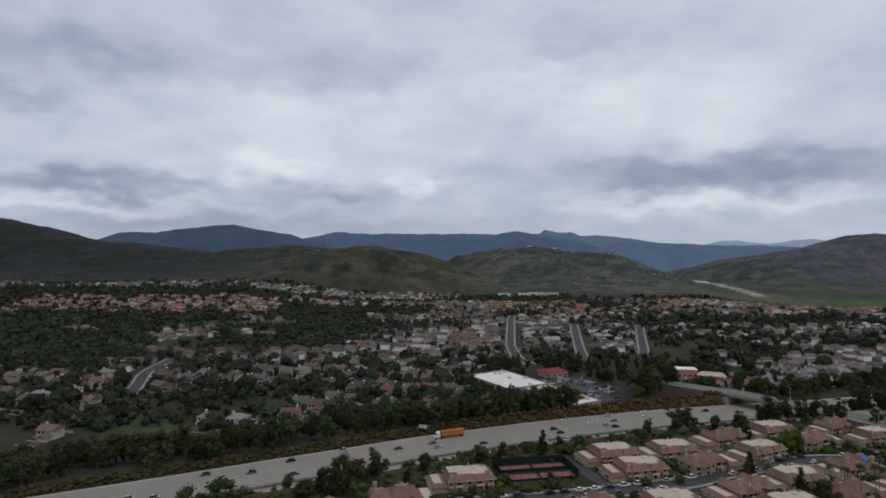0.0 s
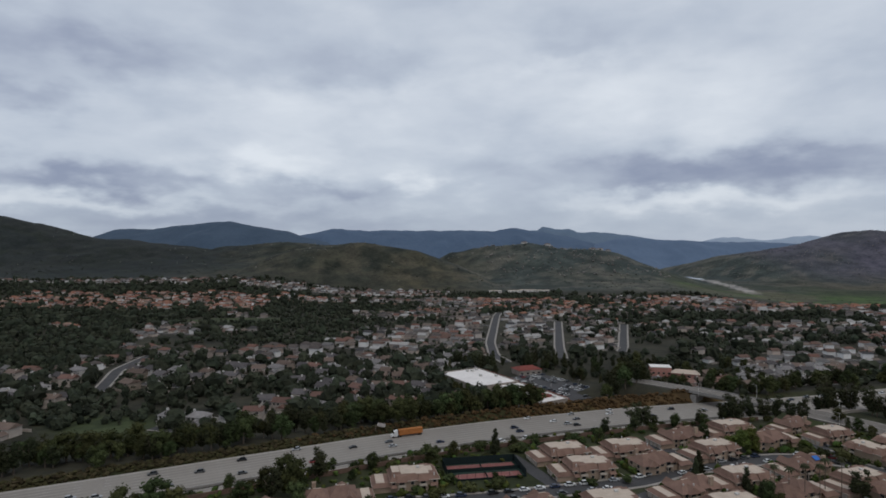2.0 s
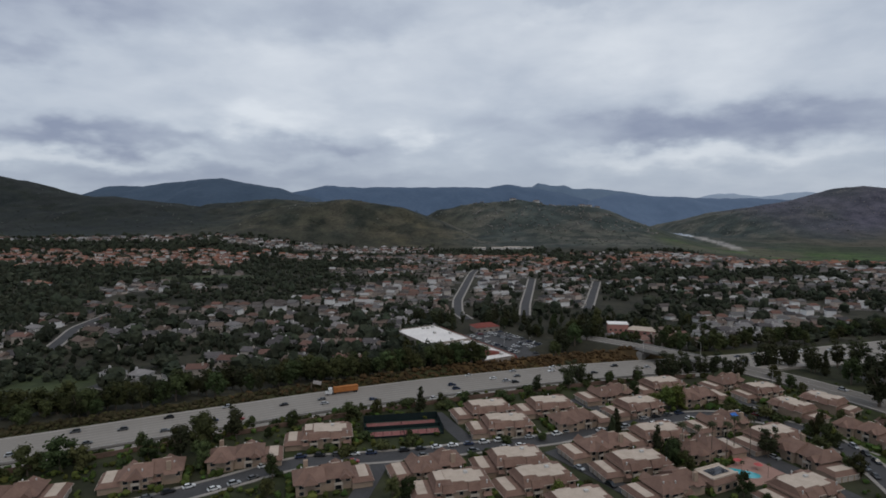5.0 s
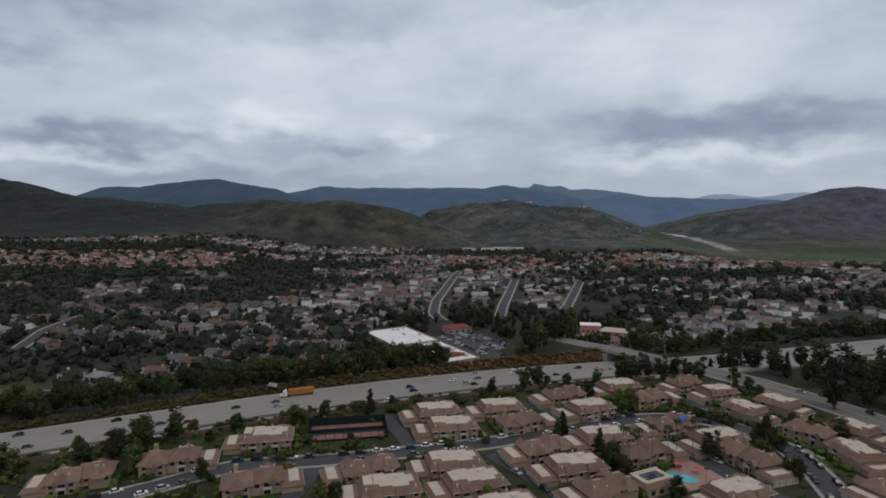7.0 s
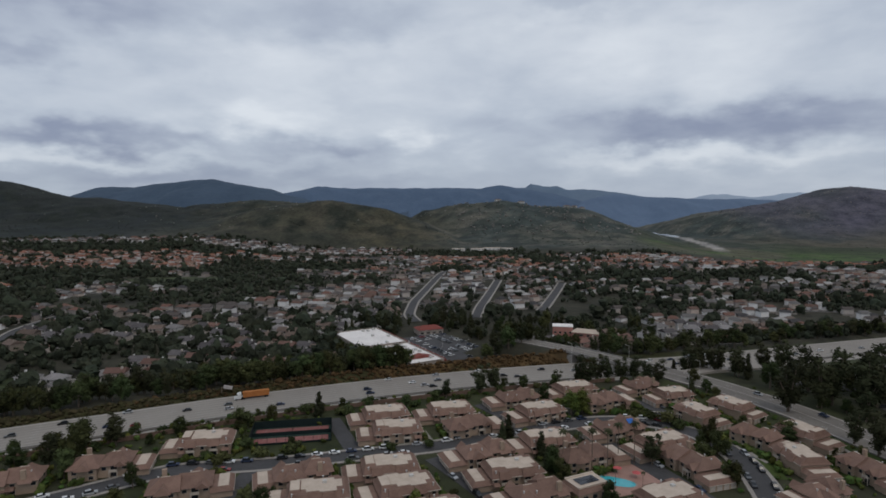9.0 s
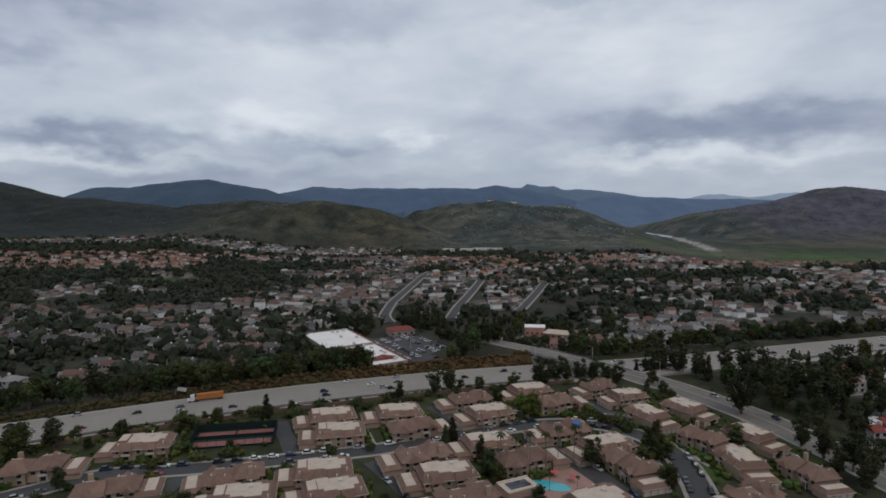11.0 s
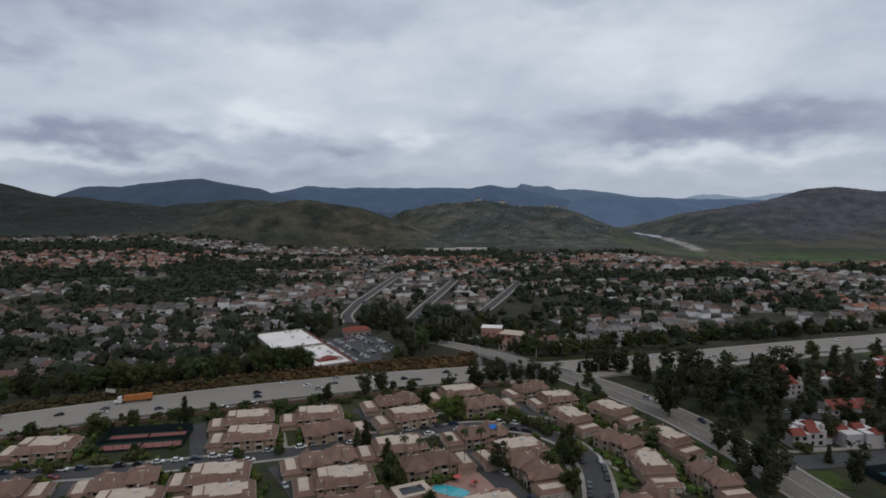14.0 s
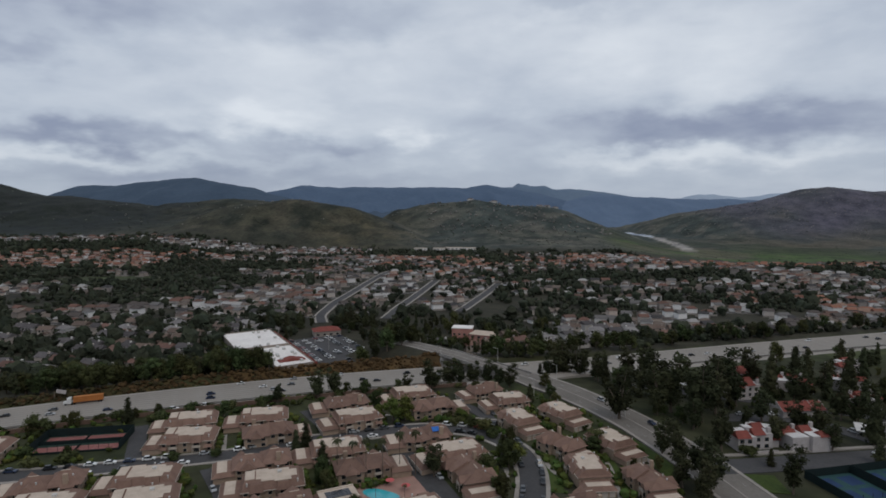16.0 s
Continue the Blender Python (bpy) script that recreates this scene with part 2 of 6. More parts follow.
def box(bm, x0, x1, y0, y1, z0, z1, mat=0):
    v = [bm.verts.new((x, y, z)) for z in (z0, z1) for x, y in ((x0, y0), (x1, y0), (x1, y1), (x0, y1))]
    for i in ((3, 2, 1, 0), (4, 5, 6, 7), (0, 1, 5, 4), (1, 2, 6, 5), (2, 3, 7, 6), (3, 0, 4, 7)):
        bm.faces.new([v[j] for j in i]).material_index = mat


def frustum(bm, lo, hi, z0, z1, mat=0, lid=True):
    """A sloped skirt between two rectangles (x0, x1, y0, y1)."""
    c = lambda r, z: [bm.verts.new((x, y, z)) for x, y in ((r[0], r[2]), (r[1], r[2]), (r[1], r[3]), (r[0], r[3]))]
    a, b = c(lo, z0), c(hi, z1)
    for i in range(4):
        j = (i + 1) % 4
        bm.faces.new((a[i], a[j], b[j], b[i])).material_index = mat
    if lid:
        bm.faces.new(b).material_index = mat
    bm.faces.new(a[::-1]).material_index = mat


def tube(bm, x, y, z0, z1, r0, r1, n=7, mat=0, lean=(0, 0)):
    a = [bm.verts.new((x + r0 * math.cos(k * math.tau / n), y + r0 * math.sin(k * math.tau / n), z0)) for k in range(n)]
    b = [bm.verts.new((x + lean[0] + r1 * math.cos(k * math.tau / n), y + lean[1] + r1 * math.sin(k * math.tau / n), z1)) for k in range(n)]
    for k in range(n):
        bm.faces.new((a[k], a[(k + 1) % n], b[(k + 1) % n], b[k])).material_index = mat
    bm.faces.new(b).material_index = mat
    bm.faces.new(a[::-1]).material_index = mat


def again(ob, m):
    """A further copy of a thing that itself stands scaled, at the pose and size of m."""
    return copy_thing(ob, m @ Matrix.Diagonal((*[1 / v for v in ob.scale], 1)))


def thing(name, label, category, group="", kind=""):
    return tagged(new(name), label, category, group, kind)


# ---- the lie of the land ----
FREEWAY = np.array(((-900, -95), (-400, 130), (-200, 222), (-154, 244), (-113, 264), (-80, 281), (-41, 300), (-10, 316), (50, 341), (86, 354), (143, 372), (195, 384), (240, 393), (299, 406), (365, 427), (440, 450), (548, 480), (800, 552), (1500, 760)), float)
CROSSING = np.array(((165, 454), (178.6, 439.2), (202, 413.7), (240, 366.2), (252, 352), (264, 336), (277, 312), (287, 290), (295, 262), (299, 245), (302, 222), (308, 195), (322, 100)), float)


def along(line, spacing):
    """Even points and headings down a line, rounded through its corners."""
    d = np.r_[0, np.cumsum(np.hypot(*np.diff(line, axis=0).T))]
    s = np.arange(0, d[-1], spacing)
    p = np.stack([np.interp(s, d, line[:, i]) for i in (0, 1)], 1)
    for _ in range(max(2, int(30 / spacing))):
        p[1:-1] = (p[:-2] + 2 * p[1:-1] + p[2:]) / 4
    h = np.gradient(p, axis=0)
    return p, h / np.hypot(h[:, 0], h[:, 1])[:, None]


def offset_to(line, x, y, spacing=6):
    """Signed distance to the left of a line."""
    p, h = along(line, spacing)
    x, y = np.asarray(x, float).ravel(), np.asarray(y, float).ravel()
    out = np.empty(x.size)
    for i in range(0, x.size, 4000):
        dx, dy = x[i:i + 4000, None] - p[:, 0], y[i:i + 4000, None] - p[:, 1]
        k = np.argmin(dx * dx + dy * dy, axis=1)
        j = np.arange(k.size)
        out[i:i + 4000] = h[k, 0] * dy[j, k] - h[k, 1] * dx[j, k]
    return out


HALF, ROAD_Z = 21.5, -8.0
# ridges: distance ahead, spread towards and away from the viewer, then (x, height) down the crest
RIDGES = (
    (2100, 360, 500, ((-2200, 230), (-1800, 226), (-1583, 209), (-1480, 186), (-1350, 146), (-1240, 128), (-1160, 124), (-1000, 104), (-810, 80), (-600, 62), (-400, 20), (-250, -20))),
    (2200, 260, 400, ((-1000, 30), (-830, 92), (-680, 106), (-560, 112), (-400, 100), (-200, 70), (0, 20), (100, -20))),
    (1700, 170, 300, ((-600, -20), (-500, 60), (-400, 92), (-300, 104), (-200, 108), (-130, 96), (-40, 80), (30, 56), (110, 22), (170, -4), (230, -30))),
    (2030, 260, 350, ((-100, -20), (50, 76), (190, 99), (290, 106), (380, 103), (440, 88), (500, 84), (550, 84), (610, 71), (690, 42), (770, 13), (830, -6), (900, -40))),
    (2400, 420, 500, ((1000, -30), (1080, 12), (1186, 52), (1348, 82), (1450, 98), (1530, 112), (1610, 132), (1705, 158), (1772, 165), (1840, 158), (1905, 146), (2100, 150), (2400, 140), (2800, 120))),
)
FAR_RIDGES = (
    (3800, 600, 300, ((-2900, 40), (-2480, 130), (-2215, 148), (-2020, 210), (-1835, 202), (-1670, 228), (-1500, 250), (-1360, 257), (-1195, 228), (-975, 192), (-880, 158), (-700, 120), (-400, 60))),
    (4200, 600, 300, ((-1300, 60), (-985, 165), (-745, 217), (-560, 205), (-280, 209), (160, 213), (365, 205), (550, 230), (660, 205), (900, 160), (1300, 60))),
    (4000, 500, 300, ((850, 60), (1080, 120), (1180, 148), (1250, 158), (1350, 150), (1520, 138), (1713, 127), (2098, 123), (2445, 115), (2800, 100))),
    (4750, 250, 120, ((450, 180), (650, 226), (770, 220), (818, 252), (905, 234), (1020, 234), (1090, 210), (1360, 202), (1640, 168), (1900, 130))),
    (4900, 200, 60, ((1700, 110), (2160, 136), (2330, 166), (2480, 172), (2720, 148), (2950, 172), (3100, 186), (3300, 170), (3800, 150))))


def town_level(x, y):
    z = -13.5 + 5 * fbm(x, y, 420, 3, 5)
    z = z + step(950, 1380, y) * step(-150, -500, x) * 30
    z = z - step(650, 1000, x + 0.12 * (y - 1000)) * step(1000, 1500, y) * 26
    z = z + 12 * np.exp(-((x - 520) / 260) ** 2 - ((y - 900) / 110) ** 2)
    return z


def ridge_height(x, y, rows, base):
    z = base
    for dist, near, far, crest in rows:
        c = np.array(crest, float)
        top = np.interp(x, c[:, 0], c[:, 1])
        mid_line = dist + 0.5 * near * fbm(x, 0 * x, 900, 3, dist)
        d = y - mid_line
        g = np.exp(-np.where(d < 0, (d / near) ** 2, (d / far) ** 2))
        gully = 1 + (1 - g) * (0.75 * fbm(x, y, 260, 4, dist + 3) - 0.5 * np.abs(fbm(x, 0.5 * y, 120, 3, dist + 5)))
        lift = np.maximum(top - base, 0) * g * gully
        z = np.maximum(z, base + lift + 9 * g * fbm(x, y, 80, 4, dist + 9) * step(0, 30, top - base))
    return z


def land(x, y):
    x, y = np.asarray(x, float), np.asarray(y, float)
    shape = x.shape
    s = offset_to(FREEWAY, x, y).reshape(shape)
    near_side = -3.0 + 0 * x
    far_side = -7.2 + (town_level(x, y) + 7.2) * step(HALF + 8, HALF + 60, s)
    z = np.where(s > 0, far_side, near_side)
    flat = step(95, 68, np.hypot(x - 88, y - 480))
    z = z + (-13.4 - z) * flat
    z = z + step(-120, 150, x) * 4.0 * np.exp(-((s - HALF - 9) / 6) ** 2) * step(250, 190, x)
    cut = np.where(s > 0, step(HALF + 7, HALF + 1.5, s), step(-HALF - 14, -HALF - 2, s))
    z = z * (1 - cut) + (ROAD_Z - 0.3) * cut
    sc = np.abs(offset_to(CROSSING, x, y).reshape(shape))
    fill = crossing_level(y) - 0.5 - np.maximum(sc - 13.5, 0) * 0.55 - np.maximum(y - 452, 0) * 0.7
    fill = np.where((np.abs(s) > HALF + 5) & (sc < 60) & (y < 540), fill, -99)
    z = np.maximum(z, fill)
    z = ridge_height(x, y, RIDGES, z)
    return z


def crossing_level(y):
    return np.interp(y, (200, 262, 335, 368, 416, 442, 460), (-2.7, -2.6, -1.6, -1.0, -1.0, -1.6, -3.5))


def crossing_half(y):
    return float(np.interp(y, (318, 352, 366, 376), (10.5, 11.5, 9.0, 6.9)))


def height(x, y):
    return float(land(np.array([x]), np.array([y]))[0])


def build_ground():
    ys = np.r_[np.arange(-900, 180, 60), np.arange(180, 540, 4.0), 540 * 1.021 ** np.arange(0, 46), 1405 * 1.0085 ** np.arange(0, 78), 2720 * 1.03 ** np.arange(0, 20)]
    ys = ys[ys < 5000]
    us = np.linspace(-1, 1, 331)
    X = np.stack([98 + us * (0.95 * max(y, 60) + 340) for y in ys])
    Y = np.repeat(ys[:, None], us.size, 1)
    Z = land(X, Y)
    n = us.size
    verts = np.stack([X, Y, Z], -1).reshape(-1, 3).tolist()
    faces = [(j * n + i, j * n + i + 1, (j + 1) * n + i + 1, (j + 1) * n + i) for j in range(len(ys) - 1) for i in range(n - 1)]
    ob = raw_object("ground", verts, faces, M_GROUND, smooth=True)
    at = ob.data.color_attributes.new("cover_and_haze", "FLOAT_COLOR", "POINT")
    at.data.foreach_set("color", np.c_[cover_and_haze(X.ravel(), Y.ravel()), np.ones(X.size)].ravel())
    return tagged(ob, "scrub-covered valley floor and rocky chaparral hills", "ground", kind="structure")


def cover_and_haze(x, y):
    """What grows or lies on the land: garden soil, scrub, dry grass, fields, river sand; haze is painted over the
    hills.
    """
    def blend(c, new_c, f):
        f = np.clip(f, 0, 1)[:, None]
        return c * (1 - f) + np.array(new_c) * f

    s = offset_to(FREEWAY, x, y)
    n1, n2 = fbm(x, y, 240, 5, 21), fbm(x, y, 60, 4, 33)
    c = np.tile((0.036, 0.034, 0.024), (x.size, 1))
    c = blend(c, (0.042, 0.050, 0.020), (s < HALF + 3) * (0.6 + n2))
    verge = step(HALF, HALF + 1.5, s) * step(HALF + 11, HALF + 8, s)
    c = blend(c, (0.135, 0.078, 0.032), verge * step(260, 185, x) * (0.85 + 0.7 * n2))
    c = blend(c, (0.040, 0.040, 0.018), verge * np.maximum(step(110, -20, x) * 0.9, step(0.05, 0.25, n2)))
    c = blend(c, (0.044, 0.056, 0.026), step(38, 12, np.hypot((x + 185) * 0.7, y - 372)))
    c = blend(c, (0.052, 0.062, 0.030), step(1.0, 0.6, np.hypot((x + 290) / 105, (y - 888) / 34)) * (0.8 + n2))
    c = blend(c, (0.19, 0.105, 0.066), step(14, 8, np.abs(y - 1168 + 8 * n1)) * step(-360, -320, x) * step(-30, -60, x) * (0.75 + n2))
    hills = step(1400, 1560, y)
    # the hill scrub colour leans slightly blue, with haze mixed in
    c = blend(c, (0.031, 0.036, 0.029), hills)
    c = blend(c, (0.050, 0.048, 0.034), hills * step(0.0, 0.32, n1 + 0.3 * n2) * 0.9)
    c = blend(c, (0.022, 0.027, 0.022), hills * step(0.02, 0.3, -n1 + 0.5 * n2) * 0.9)
    c = blend(c, (0.070, 0.062, 0.040), step(170, 60, np.hypot((x + 10) * 0.8, (y - 1560) * 0.9)) * (0.65 + n2))
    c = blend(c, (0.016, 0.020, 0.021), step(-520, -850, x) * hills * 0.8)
    c = blend(c, (0.075, 0.066, 0.048), hills * step(0.10, 0.2, fbm(x, y, 45, 3, 87)) * 0.5 * step(-850, -520, x))
    c = blend(c, (0.018, 0.022, 0.017), hills * step(0.06, 0.2, fbm(x, y, 38, 3, 97)) * 0.7)
    # haze put into the right-hand hills: a mauve tone, then a paler, bluer lift
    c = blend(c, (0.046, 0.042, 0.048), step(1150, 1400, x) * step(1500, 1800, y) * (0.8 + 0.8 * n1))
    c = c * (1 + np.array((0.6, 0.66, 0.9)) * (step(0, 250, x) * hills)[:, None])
    plain = step(620, 760, x) * step(1120, 1240, y + 0.1 * x) * step(2100, 1700, y)
    c = blend(c, (0.042, 0.049, 0.030), plain * (0.9 + n1))
    c = blend(c, (0.052, 0.088, 0.026), plain * step(230, 90, np.abs(y - 1500 + 0.25 * (x - 900))) * step(1500, 1100, x) * (0.7 + n2))
    c = blend(c, (0.09, 0.076, 0.058), plain * step(0.05, 0.25, fbm(x, y, 150, 3, 55)) * 0.7)
    bed = 940 - 0.00016 * (y - 2200) ** 2 + 26 * smooth_noise(0 * y, y, 160, 8)
    c = blend(c, (0.27, 0.25, 0.235), step(24, 12, np.abs(x - bed)) * step(-0.22, 0.02, smooth_noise(x, y, 130, 63)) * step(1560, 1700, y) * step(2700, 2500, y))
    return np.clip(c, 0.01, 1)


def ground_material():
    """Scrub, grass and bare earth mottled at two scales over the land colours, hill haze included."""
    m = material("chaparral_ground", (1.42, 1.40, 1.34), (0.56, 0.59, 0.61), 0.95, 0.024, detail_scale=6)
    n, l = m.node_tree.nodes, m.node_tree.links
    b = n["Principled BSDF"]
    src = b.inputs["Base Color"].links[0].from_socket
    at = n.new("ShaderNodeVertexColor")
    at.layer_name = "cover_and_haze"
    mx = n.new("ShaderNodeMix")
    mx.data_type, mx.blend_type = "RGBA", "MULTIPLY"
    mx.inputs["Factor"].default_value = 1.0
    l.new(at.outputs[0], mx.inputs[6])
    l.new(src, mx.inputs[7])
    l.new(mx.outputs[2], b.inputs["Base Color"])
    return m


M_GROUND = ground_material()
build_ground()


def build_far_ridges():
    looks = ("hazy dark blue-green mountain with a broad summit", "long hazy blue-grey mountain range", "dusky ridge beyond the lake, blue with haze", "hazy blue-grey mountain ridge with a small peak", "mountains on the horizon, pale blue-grey with haze")
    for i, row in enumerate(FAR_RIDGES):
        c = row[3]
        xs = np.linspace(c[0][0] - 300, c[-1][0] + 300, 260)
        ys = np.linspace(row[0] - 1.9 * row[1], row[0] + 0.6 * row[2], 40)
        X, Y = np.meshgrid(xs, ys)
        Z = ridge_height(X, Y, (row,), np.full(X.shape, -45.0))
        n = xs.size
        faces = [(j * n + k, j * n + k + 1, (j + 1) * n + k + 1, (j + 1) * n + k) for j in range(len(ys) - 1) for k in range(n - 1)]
        ob = raw_object("backdrop", np.stack([X, Y, Z], -1).reshape(-1, 3).tolist(), faces, M_FAR_HAZE[i], smooth=True)
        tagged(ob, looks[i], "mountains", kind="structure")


# distance haze painted into the base colours, palest on the farthest range
M_FAR_HAZE = [material("hazed_blue_green_mountain", (0.058, 0.086, 0.124), (0.046, 0.070, 0.104), 0.95, 0.006),
         material("hazed_blue_mountain", (0.080, 0.118, 0.178), (0.066, 0.100, 0.155), 0.95, 0.006),
         material("hazed_dusky_ridge", (0.105, 0.150, 0.222), (0.090, 0.130, 0.195), 0.95, 0.006),
         material("hazed_blue_grey_range", (0.13, 0.175, 0.235), (0.11, 0.155, 0.215), 0.95, 0.004),
         material("hazed_pale_blue_range", (0.31, 0.37, 0.45), (0.29, 0.35, 0.43), 0.95, 0.004)]
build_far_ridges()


# ---- roads ----
def ribbon(name, line, half, z, mat, label, category="road", spacing=5, follow=0.0, kind="structure", shift=0.0, deep=0.6):
    """A paved strip with a thickness, along a line."""
    p, h = along(np.array(line, float), spacing)
    side = np.stack([-h[:, 1], h[:, 0]], 1)
    L, R = p + side * (half + shift), p + side * (shift - half)
    if z is None:
        zs = land(p[:, 0], p[:, 1]) + follow
    elif isinstance(z, tuple):
        zs = np.interp(p[:, 0], *z)
    else:
        zs = np.full(len(p), z)
    verts, faces = [], []
    for i in range(len(p)):
        verts += [(*L[i], zs[i]), (*R[i], zs[i]), (*R[i], zs[i] - deep), (*L[i], zs[i] - deep)]
        if i:
            a, b = 4 * i - 4, 4 * i
            faces += [(a, a + 1, b + 1, b), (a + 1, a + 2, b + 2, b + 1), (a + 3, a, b, b + 3)]
    ob = raw_object(name, verts, faces, mat)
    return tagged(ob, label, category, kind=kind)


freeway = ribbon("freeway", FREEWAY, HALF, ROAD_Z, M_CONCRETE, "wide worn pale concrete freeway with many lanes")
STREETS = (((-120, 170), (-70, 186), (-40, 205), (-16, 222), (2, 237), (38, 241), (75, 250), (114, 260), (131, 272), (159, 279), (187, 289), (211, 285), (224, 273), (230, 260), (231, 245), (228, 225), (222, 200), (216, 170)),
           ((57, 291), (73, 254)), ((106, 247), (122, 222), (140, 190)), ((129, 311), (148, 282)), ((174, 271), (192, 238), (206, 200)), ((30, 200), (37, 240)), ((203, 322), (222, 300), (216, 287)), ((-8, 222), (-10, 234)))
for k, line in enumerate(STREETS):
    ribbon("street", line, 4.6 if k in (0, 4) else 3.6, -2.86 + 0.006 * k, M_ASPHALT, "dark asphalt residential street")
TOWN_ROADS = (((85, 569), (76, 603), (78, 680), (109, 940), (118, 985)), ((143, 590), (152, 651), (191, 858)), ((215, 630), (224, 655), (250, 740), (277, 827)), ((-240, 450), (-254, 491), (-268, 528), (-275, 600)))
for line in TOWN_ROADS:
    ribbon("town_road", line, 4.2, None, M_ASPHALT, "grey asphalt residential road climbing through the town", follow=0.5)

for line in TOWN_ROADS:
    for side in (-1, 1):
        ribbon("pavement", line, 1.0, None, M_WALK, "pale concrete pavement beside a town road", "pavement", follow=0.62, shift=side * 5.2)
for side in (-1, 1):
    ribbon("pavement", STREETS[0], 0.8, -2.72, M_WALK, "pale concrete pavement with a kerb", "pavement", shift=side * 5.5)
ribbon("street", ((298, 246), (325, 249), (375, 256), (450, 264), (560, 290)), 6.0, -2.6, M_ASPHALT, "dark asphalt side street beside a walled garden")
ribbon("pavement", ((308, 257), (325, 258.5), (375, 265), (450, 273), (560, 299)), 1.0, -2.45, M_WALK, "pale concrete pavement along the side street", "pavement")
ribbon("street", ((300, 350), (351, 327), (389, 308), (420, 290), (470, 285)), 4.0, -2.75, M_ASPHALT, "asphalt lane between apartment buildings")
ribbon("street", ((330, 300), (368, 299), (385, 270)), 5.0, -2.74, M_ASPHALT, "asphalt parking lane beside the apartments")
for line in (((214, 262), (222, 248), (219, 232)), ((258, 276), (262, 250), (258, 222)), ((276, 262), (281, 246), (272, 250)), ((240, 262), (236, 250), (240, 240)), ((100, 280), (106, 262)), ((140, 300), (170, 304), (200, 312)), ((212, 300), (225, 296), (236, 302))):
    ribbon("footpath", line, 0.9, -2.8, M_WALK, "winding pale concrete garden path", "path", spacing=2)


# ---- freeway furniture ----
def dashes(name, offset, length, gap, width, label):
    """Painted marks of one lane line."""
    p, h = along(FREEWAY, 1.5)
    side = np.stack([-h[:, 1], h[:, 0]], 1)
    verts, faces = [], []
    i, n_on, n_off = 0, max(1, int(length / 1.5)), int(gap / 1.5)
    while i + n_on < len(p):
        if -500 < p[i, 0] < 1000:
            for j in range(i, i + n_on):
                k = len(verts)
                for q, e in ((j, -1), (j, 1), (j + 1, 1), (j + 1, -1)):
                    verts.append((*(p[q] + side[q] * (offset + e * width / 2)), ROAD_Z + 0.012))
                faces.append((k + 3, k + 2, k + 1, k))
        i += n_on + n_off
    tagged(raw_object(name, verts, faces, M_PAINT), label, "road marking", kind="structure")


for off in (16.0, 12.4, 8.8, 5.2, 1.6, -2.0, -5.6, -17.4):
    dashes("lane_marking", off, 3.0, 9.0, 0.16, "worn white dashed lane line on the freeway")
for off in (19.6, -9.2, -14.0, -20.6):
    dashes("edge_marking", off, 30.0, 0.0, 0.16, "worn white edge line on the freeway")
M_TRACK = material("worn_wheel_track", (0.255, 0.232, 0.205), (0.205, 0.186, 0.165), 0.85, 0.04, detail_scale=24)
for off in (17.8, 14.2, 10.6, 7.0, 3.4, -0.2, -3.8, -7.4, -15.7):
    ribbon("wheel_track", FREEWAY, 1.05, ROAD_Z + 0.008, M_TRACK, "darker worn wheel track in a freeway lane", shift=off, deep=0.3)
M_PATCH = material("pale_patched_concrete", (0.345, 0.315, 0.28), (0.28, 0.255, 0.225), 0.9, 0.08, detail_scale=16)
ribbon("shoulder", FREEWAY, 0.9, ROAD_Z + 0.010, M_PATCH, "pale patched concrete edge of the freeway", shift=20.5, deep=0.3)
M_SOIL = material("dark_soil", (0.055, 0.05, 0.042), None, 0.95, 0.4)
M_JOINT = material("worn_asphalt_shoulder", (0.17, 0.16, 0.15), (0.12, 0.115, 0.11), 0.9, 0.15)
ribbon("verge", FREEWAY, 1.0, ROAD_Z + 0.02, M_SOIL, "dark planted strip beside the barrier", "verge", shift=-12.9)
ribbon("shoulder", FREEWAY, 1.3, ROAD_Z + 0.015, M_JOINT, "grey asphalt shoulder of the freeway", "road", shift=-10.6)


def wall_along(name, line, offset, z0, z1, thick, mat, label, x_range, category="wall", spacing=5, level=None):
    p, h = along(np.array(line, float), spacing)
    side = np.stack([-h[:, 1], h[:, 0]], 1)
    keep = (p[:, 0] > x_range[0]) & (p[:, 0] < x_range[1])
    p, side = p[keep], side[keep]
    verts, faces = [], []
    for i in range(len(p)):
        base = 0 if level is None else float(level(p[i, 1]))
        a, b = p[i] + side[i] * (offset - thick / 2), p[i] + side[i] * (offset + thick / 2)
        verts += [(*a, base + z0), (*b, base + z0), (*b, base + z1), (*a, base + z1)]
        if i:
            q, r = 4 * i - 4, 4 * i
            faces += [(q, q + 3, r + 3, r), (q + 3, q + 2, r + 2, r + 3), (q + 2, q + 1, r + 1, r + 2)]
    k = len(verts) - 4
    faces += [(0, 1, 2, 3), (k + 3, k + 2, k + 1, k)]
    return tagged(raw_object(name, verts, faces, mat), label, category, kind="structure")


M_BLOCK = material("brown_block", (0.17, 0.11, 0.085), (0.12, 0.08, 0.06), 0.9, 0.4)
wall_along("median_barrier", FREEWAY, -12.2, ROAD_Z - 0.1, ROAD_Z + 0.9, 0.45, M_BRIDGE, "low grey concrete freeway barrier", (-500, 1000), "barrier")
wall_along("sound_wall", FREEWAY, -HALF - 15, -3.2, -0.9, 0.3, M_BLOCK, "brown block wall behind the houses", (-130, 205), "wall")

